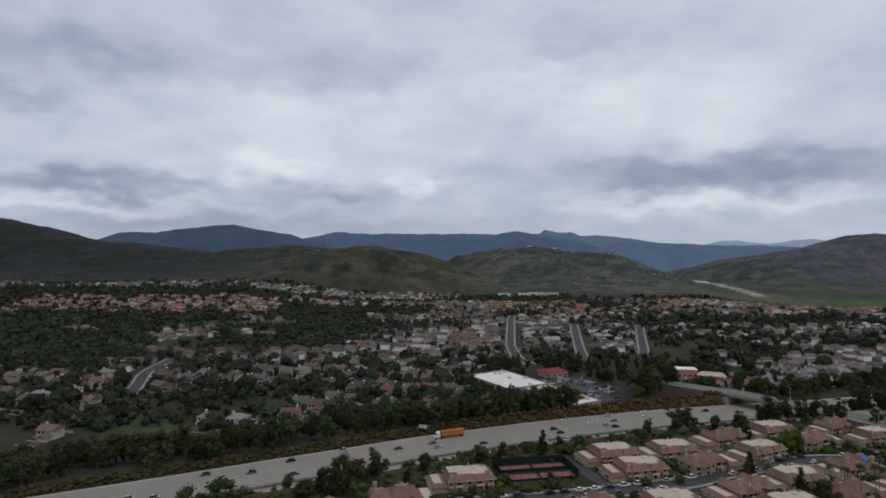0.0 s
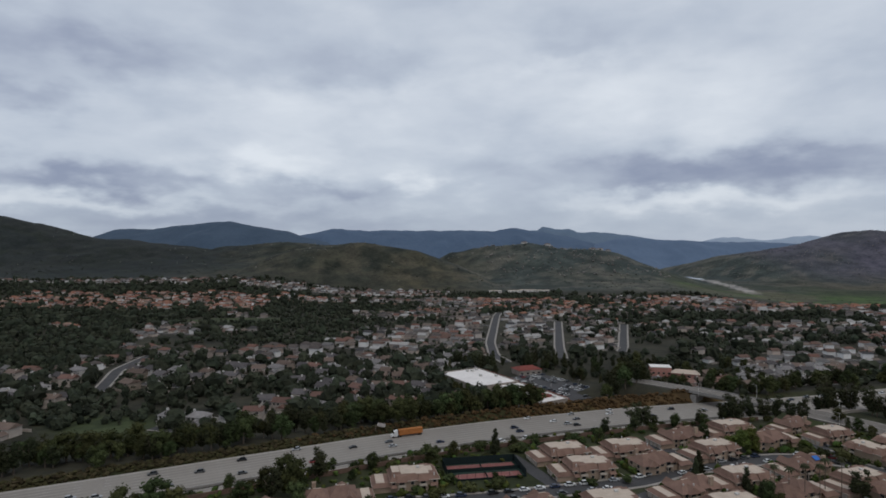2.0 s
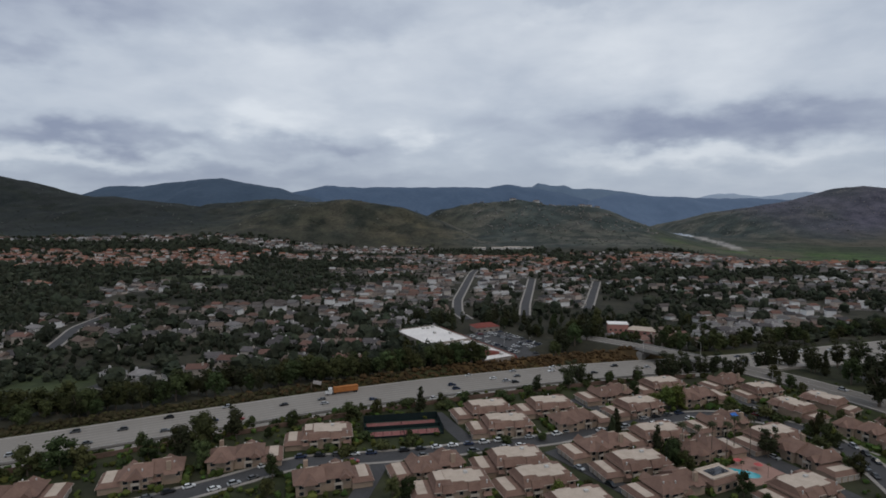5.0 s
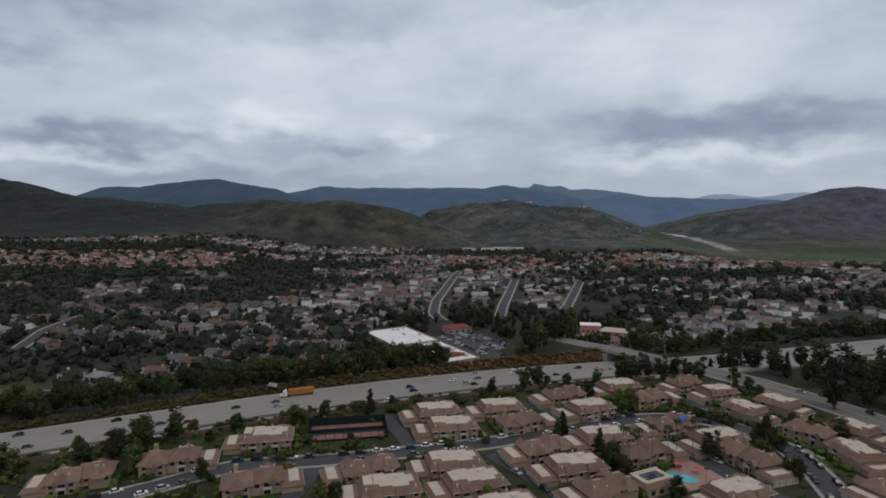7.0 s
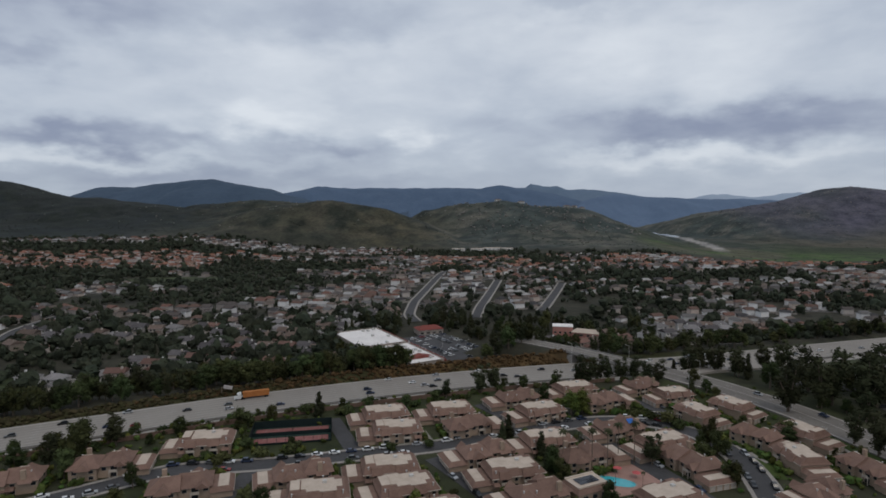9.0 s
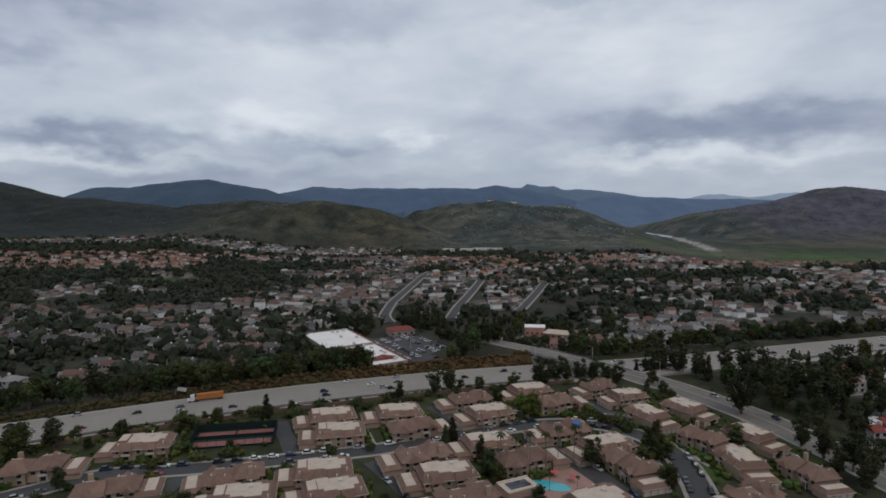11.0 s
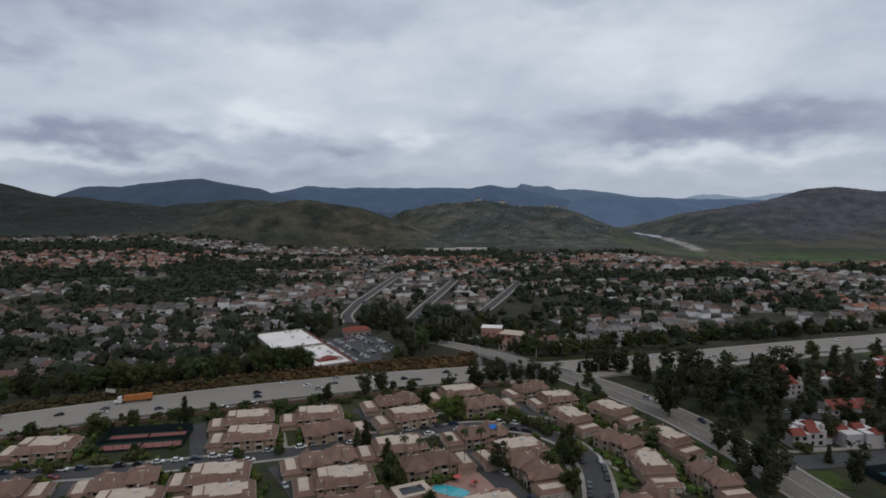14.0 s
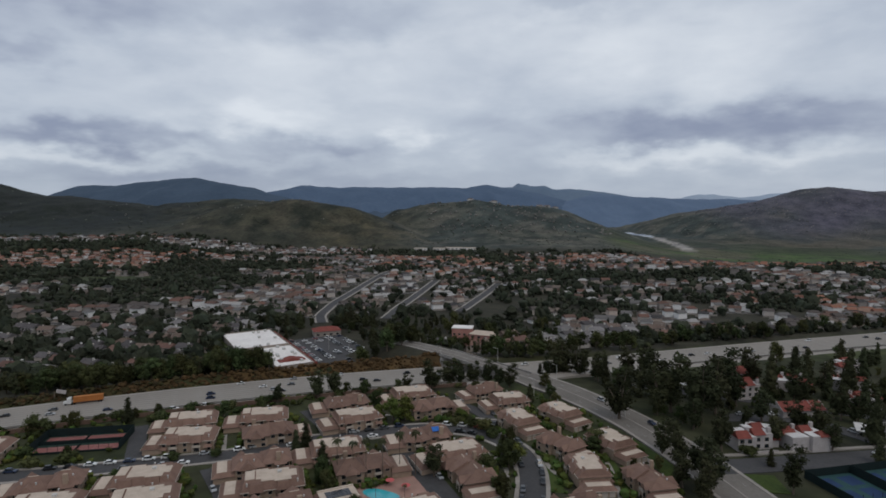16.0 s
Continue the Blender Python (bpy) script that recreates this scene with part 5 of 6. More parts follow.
def tree(kind, seed):
    """Ten metres tall; scaled where it stands."""
    r = rng(seed)
    bm = bmesh.new()
    if kind in ("broad", "bright"):
        t = thing("tree", "fresh green leafy garden tree between the buildings" if kind == "bright" else "leafy dark green garden tree with a rounded crown", "tree", "garden trees")
        top = (r.uniform(-0.4, 0.4), r.uniform(-0.4, 0.4), 4.2)
        limb(bm, (0, 0, -0.3), top, 0.32, 0.2)
        blobs = []
        for k in range(14):
            a, q = r.uniform(0, math.tau), r.uniform(0.6, 3.0)
            z = 2.4 + 6.4 * (k + r.random()) / 14
            q *= math.sqrt(max(0.12, 1 - ((z - 4.6) / 4.6) ** 2))
            blobs.append((q * math.cos(a), q * math.sin(a), z, r.uniform(1.0, 1.9)))
            if k < 6:
                limb(bm, top, blobs[-1][:3], 0.14, 0.04)
        v, f = leaf_cloud(blobs, 1150, 0.34, seed)
        mat = M_LEAF_BRIGHT if kind == "bright" else M_LEAF
    elif kind == "euc":
        t = thing("eucalyptus_tree", "tall dark eucalyptus with an open uneven crown", "tree", "tall eucalyptus trees")
        blobs = []
        fork = (r.uniform(-0.3, 0.3), r.uniform(-0.3, 0.3), 2.2)
        limb(bm, (0, 0, -0.3), fork, 0.26, 0.17)
        for k in range(5):
            a = k * math.tau / 5 + r.uniform(-0.5, 0.5)
            tip = (r.uniform(0.6, 1.9) * math.cos(a), r.uniform(0.6, 1.9) * math.sin(a), (9.2, 7.2, 8.2, 5.4, 6.4)[k])
            limb(bm, fork, tip, 0.13, 0.05)
            for j in range(4):
                u = 0.15 + 0.27 * j + r.uniform(-0.1, 0.1)
                blobs.append((fork[0] + (tip[0] - fork[0]) * u + r.uniform(-0.7, 0.7), fork[1] + (tip[1] - fork[1]) * u + r.uniform(-0.7, 0.7), fork[2] + (tip[2] - fork[2]) * u + r.uniform(-0.3, 0.5), r.uniform(0.7, 1.25)))
        v, f = leaf_cloud(blobs, 1200, 0.27, seed, 0.62)
        mat = M_LEAF_DARK
    elif kind == "cypress":
        t = thing("conifer_tree", "dark narrow conifer with a pointed top", "tree", "dark conifers")
        limb(bm, (0, 0, -0.3), (0, 0, 9.0), 0.22, 0.05)
        blobs = []
        for k in range(16):
            z = 1.2 + 8.0 * k / 15
            q = 0.75 * (1 - z / 11)
            a = r.uniform(0, math.tau)
            blobs.append((q * math.cos(a), q * math.sin(a), z, 0.45 + 1.15 * (1 - z / 10.5)))
        v, f = leaf_cloud(blobs, 900, 0.24, seed, 0.75)
        mat = M_LEAF_DARK
    elif kind == "bush":
        t = thing("shrub", "rounded green garden shrub", "shrub", "garden shrubs")
        limb(bm, (0, 0, -0.3), (0, 0, 2.0), 0.2, 0.1)
        blobs = [(r.uniform(-3, 3), r.uniform(-2.2, 2.2), r.uniform(1.8, 5.5), r.uniform(1.8, 3.0)) for _ in range(9)]
        v, f = leaf_cloud(blobs, 360, 0.8, seed)
        mat = M_LEAF
    else:
        t = thing("palm_tree", "tall slender fan palm with a small ragged head", "tree", "tall palms")
        limb(bm, (0, 0, -0.3), (0.05, 0.0, 5.0), 0.10, 0.075)
        limb(bm, (0.05, 0, 5.0), (0.0, 0.08, 9.2), 0.075, 0.065)
        v, f = [], []
        for k in range(30):
            a, rise = k * 2.4, r.uniform(-0.9, 1.0)
            ca, sa = math.cos(a), math.sin(a)
            prev = None
            for j in range(4):
                u = j / 3
                q, z = 0.15 + 1.05 * u, 9.2 + rise * 0.75 * u - 0.75 * u * u
                w = (0.05, 0.16, 0.15, 0.02)[j]
                v += [(q * ca - w * sa, q * sa + w * ca, z), (q * ca + w * sa, q * sa - w * ca, z)]
                if prev is not None:
                    f.append((prev, prev + 1, prev + 3, prev + 2))
                prev = len(v) - 2
        mat = M_LEAF_DARK
    part("trunk", bm, M_BARK, t)
    raw_object("crown", v, f, mat, t)
    return t


FOREST = {k: [[tree(k, 100 + 10 * i + j), False] for j in range(n)] for i, (k, n) in enumerate((("broad", 5), ("euc", 4), ("cypress", 3), ("bush", 3), ("palm", 2), ("bright", 2)))}
grown = []


def grow(kind, x, y, tall, wide=None, z=None):
    """One tree of a kind, tall metres high and, where given, wide metres across."""
    i = len(grown)
    row = FOREST[kind][i % len(FOREST[kind])]
    own = {"broad": 8.6, "bright": 8.6, "euc": 6.0, "cypress": 3.2, "bush": 8.5, "palm": 2.4}[kind]
    s = tall / {"bush": 7.0, "palm": 9.6}.get(kind, 10.0)
    w = s if wide is None else min(max(wide / own, 0.6 * s), 1.3 * s)
    z = height(x, y) if z is None else z
    m = pose(x, y, z - 0.05, 0, 0, (i * 137.5) % 360) @ Matrix.Diagonal((w, w, s, 1))
    grown.append((x, y))
    if row[1]:
        return again(row[0], m)
    row[0].matrix_basis = m
    row[1] = True
    return row[0]


NEAR_W = ((18, 279, 10, 13), (-50, 250, 8, 10), (-45, 260, 9, 16), (-9, 273, 8, 8), (-86, 228, 11, 14), (-97, 225, 9, 11), (-107, 219, 8, 9), (-79, 228, 8, 8), (-38, 245, 12, 11), (-57, 238, 7, 12), (-111, 212, 7, 9), (-3, 222, 10, 7), (-33, 230, 9, 8), (91, 303, 8, 10))
NEAR_M = ( (258, 259, 8, 11), (222, 247, 11, 10), (221, 258, 7, 9), (260, 264, 9, 10), (223, 256, 14, 7), (212, 238, 10, 10), (253, 343, 8, 11), (253, 326, 8, 8), (152, 234, 11, 8), (0, 206, 9, 7), (216, 222, 10, 9), (156, 338, 5, 9))
for x, y, hh, w in NEAR_W + NEAR_M:
    k = 1.3 if x < -20 else 1.0
    grow("broad", x, y, hh * k, w * k)
for x, y, hh, w in ((173, 296, 12, 11), (166, 295, 9, 9), (179, 298, 12, 11), (152, 290, 6, 6), (225, 250, 9, 9), (205, 296, 7, 8), (101, 205, 8, 7), (146, 262, 7, 6)):
    grow("bright", x, y, hh, w)
EUCS = ((193, 240, 11, 9.5), (-30, 260, 13, 10), (-45, 240, 12, 12), (131, 329, 13, 9), (138, 336, 13, 11), (112, 321, 9, 9), (191, 340, 15, 12), (176, 352, 9, 8), (201, 356, 15, 12), (189, 350, 10, 14), (280, 297, 22, 15), (270, 376, 22, 20), (279, 372, 18, 13), (292, 372, 14, 11), (307, 368, 16, 9))
EUCS_E = ((222, 352, 13, 10), (214, 350, 12, 9), (228, 348, 11, 9), (234, 346, 12, 8), (207, 352, 12, 9), (262, 372, 15, 10), (316, 364, 18, 11), (311, 330, 22, 18), (309, 308, 25, 20), (318, 294, 24, 18), (300, 305, 22, 18), (286, 259, 13, 13), (288, 247, 16, 15), (292, 236, 15, 15), (291, 225, 15, 15), (283, 231, 12, 12), (285, 219, 13, 13), (312, 262, 14, 12), (310, 285, 13, 12), (348, 330, 22, 16), (369, 346, 19, 15), (335, 320, 22, 18), (330, 305, 18, 15), (346, 293, 15, 13), (320, 226, 15, 8), (338, 268, 13, 8), (358, 262, 11, 8), (318, 272, 12, 9), (362, 276, 14, 9), (385, 296, 15, 8), (345, 315, 16, 9), (400, 330, 17, 9), (378, 322, 15, 9), (415, 300, 16, 10), (395, 262, 13, 9))
for x, y, hh, w in EUCS + EUCS_E:
    grow("euc", x, y, hh * 1.15, w * 1.35)
CONIFERS = ((50, 294, 13, 7), (139, 266, 12, 7), (136, 262, 10, 6), (150, 246, 12, 6), (151, 236, 10, 6), (241, 317, 12, 6), (257, 381, 10, 6), (371, 330, 25, 9), (404, 364, 20, 10), (400, 346, 23, 9), (416, 335, 26, 9), (427, 341, 25, 8), (445, 384, 19, 9), (380, 268, 26, 8), (368, 249, 12, 7), (403, 306, 18, 8), (398, 325, 15, 9), (324, 247, 8, 5))
for x, y, hh, w in CONIFERS:
    grow("cypress", x, y, hh, w)
for x, y, hh in ((157, 238, 16), (163, 238, 15), (168, 236, 17), (174, 236, 17), (180, 242, 17), (186, 241, 18), (173, 222, 7), (183, 222, 6)):
    grow("palm", x, y, hh, 4.4)
r = rng(41)
SHRUBS = ((42, 298, 4), (61, 297, 4), (36, 248, 4), (48, 253, 4), (22, 243, 4), (14, 248, 3), (64, 297, 4), (72, 311, 4), (203, 292, 4), (216, 284, 5), (210, 290, 4), (199, 301, 3), (205, 297, 4), (321, 258, 4), (218, 278, 4), (104, 258, 3), (75, 262, 3), (88, 255, 3), (150, 268, 3), (27, 258, 4))
for x, y, hh in SHRUBS:
    grow("bush", x, y, hh, hh * 2.2)
for i in range(260):
    x, y = r.uniform(-110, 285), r.uniform(196, 330)
    if any(math.hypot((x - c[0]), (y - c[1])) < 13.5 for c in CONDOS_W + CONDOS_M + CONDOS_E) or offset_to(FREEWAY, [x], [y])[0] > -HALF - 16:
        continue
    if abs(offset_to(CROSSING, [x], [y])[0]) < 15 or math.hypot(x - 42, (y - 271) * 1.5) < 20 or math.hypot(x - 174, y - 226) < 17:
        continue
    if any(abs(offset_to(np.array(line, float), [x], [y], 2)[0]) < 7 and min(a[1] for a in line) - 5 < y < max(a[1] for a in line) + 5 and min(a[0] for a in line) - 5 < x < max(a[0] for a in line) + 5 for line in STREETS):
        continue
    if r.random() < 0.75:
        grow("bush", x, y, r.uniform(1.6, 3.6), r.uniform(3, 6))
    else:
        grow("broad", x, y, r.uniform(5, 9))
# planting along the back wall and the freeway's near edge
ep, eh = along(FREEWAY, 1.0)
for i in range(0, len(ep), 5):
    if -125 < ep[i, 0] < 215 and r.random() < 0.7:
        off = -HALF - r.uniform(10, 19)
        x, y = ep[i] + np.array((-eh[i, 1], eh[i, 0])) * off
        if r.random() < 0.75:
            grow("bush", x, y, r.uniform(2.0, 4.0), r.uniform(4, 8))
        else:
            grow("broad", x, y, r.uniform(5, 9))
# the wooded belt on the far side of the freeway
for i in range(0, len(ep), 4):
    x0 = ep[i, 0]
    if -330 < x0 < 104 or 240 < x0 < 640:
        if x0 > 105 and r.random() < 0.25:
            continue
        for k in range(2 if x0 < 105 else 1):
            off = HALF + (r.uniform(10, 46) if x0 < 0 else r.uniform(10, 27) if x0 < 105 else r.uniform(7, 36))
            x, y = ep[i] + np.array((-eh[i, 1], eh[i, 0])) * off
            if x0 < 105 and x > -8 and off > HALF + (27 if x < 60 else 20) or abs(offset_to(CROSSING, [x], [y])[0]) < 14:
                continue
            tall = r.uniform(8.5, 16) if x0 < 105 else r.uniform(7, 14)
            if off > HALF + 38 and r.random() < 0.35:
                continue
            grow("euc" if r.random() < 0.4 else "broad", x, y, tall, tall * r.uniform(0.85, 1.2))
# trees by the bridge ends, the car park and among the apartments
for i in range(170):
    x, y = r.uniform(60, 300), r.uniform(425, 566)
    u, v = 0.5 * (x - 112) - 0.866 * (y - 474), 0.866 * (x - 112) + 0.5 * (y - 474)
    if abs(offset_to(CROSSING, [x], [y])[0]) < 13 and y < 470 or offset_to(FREEWAY, [x], [y])[0] < HALF + 9 or (abs(u) < 45 and -30 < v < 24) or (abs(u + 4) < 62 and -75 < v < -24) or math.hypot(x - 218, y - 514) < 17 or math.hypot(x - 98, y - 524) < 16 or (y > 556 and 72 < x < 100):
        continue
    grow(("broad", "euc", "cypress")[i % 3], x, y, r.uniform(7, 14))
for x, y, hh in ((30, 388, 11), (42, 392, 12), (52, 398, 10), (20, 392, 12), (10, 396, 13), (36, 404, 11), (58, 404, 11), (0, 402, 12), (24, 408, 12)):
    grow("broad", x, y, hh, hh * 0.9)
for i, (x, y, hh) in enumerate(((142, 424, 14), (150, 430, 15), (158, 434, 16), (148, 440, 14), (160, 446, 16), (168, 440, 15), (166, 452, 15), (156, 458, 14), (174, 450, 14), (176, 462, 15), (164, 468, 14), (184, 466, 13), (172, 476, 14), (190, 478, 14), (178, 486, 13), (196, 462, 13), (204, 452, 12))):
    grow("euc" if i % 2 else "broad", x, y, hh, hh * 0.95)
for i, (x, y, hh) in enumerate(((18, 484, 10), (25, 473, 9), (31, 462, 10), (37, 452, 9), (43, 442, 11), (54, 440, 10), (60, 431, 9), (66, 421, 10), (72, 411, 9), (44, 432, 10), (52, 424, 10), (34, 446, 11), (24, 460, 11))):
    grow("broad" if i % 3 else "euc", x, y, hh, hh * 0.85)
for i, (x, y, hh) in enumerate(((44, 534, 16), (52, 540, 17), (60, 536, 15), (36, 546, 16), (70, 548, 17), (120, 548, 16), (128, 556, 17), (112, 566, 15), (136, 546, 15), (104, 548, 14), (26, 520, 13), (16, 512, 12))):
    grow("euc" if i % 2 else "cypress", x, y, hh, hh * (0.8 if i % 2 else 0.5))
for x, y, hh in ((60, 399, 13), (72, 399, 12), (84, 408, 11), (66, 406, 12), (48, 540, 14), (58, 548, 15), (40, 552, 14), (66, 556, 13), (110, 556, 13), (104, 562, 12), (30, 530, 12)):
    grow("cypress", x, y, hh, hh * 0.45)
for i in range(90):
    x, y = r.uniform(285, 500), r.uniform(262, 405)
    so = offset_to(FREEWAY, [x], [y])[0]
    if abs(offset_to(CROSSING, [x], [y])[0]) < 15 or so > -HALF - 18 or any(abs(x - a[0]) < 12 and -24 < y - a[1] < 10 for a in APARTMENTS + ((370, 305, 5),)) or abs(y - 256) < 12:
        continue
    tall = r.uniform(8, 17)
    kind = ("euc", "broad", "euc", "cypress")[i % 4]
    grow(kind, x, y, tall, None if kind == "cypress" else tall * 0.9)

for i in range(50):
    x, y = r.uniform(300, 470), r.uniform(262, 380)
    if abs(offset_to(CROSSING, [x], [y])[0]) < 15 or offset_to(FREEWAY, [x], [y])[0] > -HALF - 10 or any(abs(x - a[0]) < 11 and -13 < y - a[1] < 9 for a in APARTMENTS + ((370, 305, 5),)):
        continue
    grow("broad" if i % 3 else "bush", x, y, r.uniform(4, 7.5))

# ---- the town ----
M_HOUSE_WALL = [material("house_wall_" + n, c, None, 0.9, 0.3, spread=0.2) for n, c in (("cream", (0.46, 0.40, 0.35)), ("white", (0.60, 0.57, 0.54)), ("tan", (0.33, 0.27, 0.22)))]
M_HOUSE_ROOF = [material("house_roof_" + n, c, None, 0.85, 0.3, 0.3, spread=0.25) for n, c in (("brown", (0.15, 0.11, 0.09)), ("grey", (0.22, 0.205, 0.20)), ("clay", (0.18, 0.105, 0.085)), ("dark", (0.10, 0.09, 0.09)))]


def house(wall, roof, wall_name, roof_name, seed):
    r = rng(seed)
    b = thing("house", wall_name + " stucco suburban house with a " + roof_name + " tiled roof", "house", "houses of the town")
    w, d, hh = r.uniform(11, 14), r.uniform(8.5, 10.5), r.choice((3.2, 5.4, 5.6))
    bm = bmesh.new()
    box(bm, -w / 2, w / 2, -d / 2, d / 2, -2.5, hh)
    part("wall", bm, wall, b)
    bm = bmesh.new()
    box(bm, w / 2 - 6.4, w / 2 - 0.4, -d / 2 - 4.5, -d / 2 - 0.02, -2.5, 2.9)
    part("garage_wall", bm, wall, b)
    bm = bmesh.new()
    pitched(bm, -w / 2 - 0.6, w / 2 + 0.6, -d / 2 - 0.6, d / 2 + 0.6, hh - 0.15, hh + 2.5, r.choice((0.2, d * 0.42)), r.choice((0.2, d * 0.42)))
    part("roof", bm, roof, b)
    bm = bmesh.new()
    pitched(bm, -5.2, 0.5, -3.5, 3.5, 2.75, 4.6, 0.3, 0.3)
    bmesh.ops.rotate(bm, verts=bm.verts[:], matrix=Matrix.Rotation(radians(90), 3, "Z"))
    bmesh.ops.translate(bm, vec=(w / 2 - 3.4, -d / 2, 0), verts=bm.verts[:])
    part("garage_roof", bm, roof, b)
    bm = bmesh.new()
    box(bm, w / 2 - 5.8, w / 2 - 1.0, -d / 2 - 4.56, -d / 2 - 4.49, 0, 2.3)
    part("garage_door", bm, M_GARAGE, b, "pale garage door")
    for x in (-w / 2 + 2.2, -w / 2 + 5.0):
        window_part(b, x, -d / 2, hh - 2.1, 1.7, 1.4, "s")
    window_part(b, -w / 2 + 3.4, d / 2, hh - 2.1, 1.7, 1.4, "n")
    bm = bmesh.new()
    box(bm, -w / 2 + 1.6, -w / 2 + 2.8, 0.6, 1.7, hh, hh + 3.2)
    part("chimney", bm, wall, b)
    bm = bmesh.new()
    box(bm, w / 2 - 6.0, w / 2 - 0.8, -d / 2 - 8.0, -d / 2 - 4.58, -2.5, 0.25)
    part("driveway", bm, M_WALK, b, "pale concrete driveway")
    bm = bmesh.new()
    box(bm, -7.2, 7.2, d / 2 + 4.6, d / 2 + 4.8, -2.5, 1.7)
    box(bm, -7.4, -7.2, -d / 2, d / 2 + 4.59, -2.5, 1.69)
    part("garden_wall", bm, wall, b)
    return b


HOUSES = []
for k, (wi, ri) in enumerate(((0, 0), (1, 1), (2, 0), (1, 3), (0, 2), (1, 1), (0, 3))):
    HOUSES.append([house(M_HOUSE_WALL[wi], M_HOUSE_ROOF[ri], ("cream", "white", "tan")[wi], ("brown", "grey", "red clay", "dark")[ri], 200 + k), False])

g = np.random.default_rng(77)


def lots():
    """House lots in back-to-back rows that follow the streets of each quarter."""
    quarters = ((-14, -2000, 60), (26, 60, 330), (-8, 330, 2000))
    out = []
    for ang, xa, xb in quarters:
        ca, sa = math.cos(radians(ang)), math.sin(radians(ang))
        for iu in range(-105, 190):
            for iv in range(-8, 100):
                for back in (0, 1):
                    u = iu * 14.5 + (iv % 3) * 5
                    v = 330 + iv * 48.0 + back * 19.0
                    x, y = ca * u - sa * v, sa * u + ca * v
                    if xa <= x < xb and 330 < y < 1420 and abs(x - 98) < 0.80 * y + 130:
                        out.append((x, y, ang + (180 if back else 0), back))
    return np.array(out)


L = lots()
L, B = L[:, :3], L[:, 3]
jit = g.normal(size=(len(L), 3)) * (2.4, 3.2, 12)
L[:, :3] += jit
x, y = L[:, 0], L[:, 1]
s = offset_to(FREEWAY, x, y)
keep = s > np.where(x > 235, HALF + 36, HALF + 62)
mu, mv = 0.5 * (x - 62) - 0.866 * (y - 455), 0.866 * (x - 62) + 0.5 * (y - 455)
keep &= ~((mu > -72) & (mu < 76) & (mv > -30) & (mv < 84))
keep &= np.hypot(x - 222, y - 514) > 26
keep &= (np.abs(offset_to(CROSSING, x, y)) > 24) | (y > 570)
for line in TOWN_ROADS:
    q = offset_to(np.array(line, float), x, y)
    inside = (y > min(a[1] for a in line) - 6) & (y < max(a[1] for a in line) + 6)
    keep &= ~(inside & (np.abs(q) < 14))
wood = (y > 800 + 40 * np.sin(x / 90)) & (y < 965 + 50 * np.sin(x / 130)) & (x < -60 - 0.5 * (y - 800))
wood |= np.hypot((x - 470) / 190, (y - 850) / 42) < 1
wood |= np.hypot((x - 330) / 45, (y - 640) / 14) < 1
wood |= (x < -330) & (y > 560) & (y < 800) & (fbm(x, y, 160, 3, 301) > -0.1)
field = (x > 640 + 0.2 * (1200 - y)) & (y > 1130)
far_gap = ((y > 1255) & (y < 1310) & (x < 330)) | ((y > 965) & (y < 1255) & (x < -20) & ~((x < -300) & (y > 1000) & (y < 1190)) & ~((x > -330) & (y > 1175) & (y < 1235)))
keep &= ~wood & ~field & ~far_gap & (fbm(x, y, 140, 3, 70) < 0.32)
keep &= ~((x > 40) & (y > 1300))
keep &= ~((x < -90) & (y < 600) & (g.random(len(x)) < 0.3))
keep &= g.random(len(x)) > np.where(x > 230, 0.14, 0.12)
keep &= ~((x > 230) & (fbm(x, y, 110, 3, 171) > 0.30))
keep &= land(x, y) < town_level(x, y) + 8
front = keep & (B == 0)
verts, faces, slots = [], [], []
for x0, y0, ang in L[front] - jit[front]:
    ca, sa = math.cos(radians(ang)), math.sin(radians(ang))
    for va, vb, dz, slot in ((-18.0, -11.0, 0.3, 0), (-11.0, -9.9, 0.42, 1), (-19.1, -18.0, 0.42, 1)):
        k = len(verts)
        q = np.array([(x0 + ca * u - sa * v, y0 + sa * u + ca * v) for u, v in ((-7.4, va), (7.4, va), (7.4, vb), (-7.4, vb))])
        zq = land(q[:, 0], q[:, 1]) + dz
        verts += [(*a, b) for a, b in zip(q, zq)]
        faces.append((k, k + 1, k + 2, k + 3))
        slots.append(slot)
tagged(raw_object("town_streets", verts, faces, [M_ASPHALT, M_WALK], slots=slots), "grey asphalt streets with pale pavements between the houses", "road", kind="structure")
L = L[keep]
order = np.argsort(L[:, 1] + 0.25 * np.abs(L[:, 0] - 98))
L = L[order]
LZ = land(L[:, 0], L[:, 1])
NEAREST = 150
for i in range(min(NEAREST, len(L))):
    row = HOUSES[int(g.integers(len(HOUSES)))]
    m = pose(L[i, 0], L[i, 1], LZ[i], 0, 0, L[i, 2])
    if row[1]:
        copy_thing(row[0], m)
    else:
        row[0].matrix_basis = m
        row[1] = True


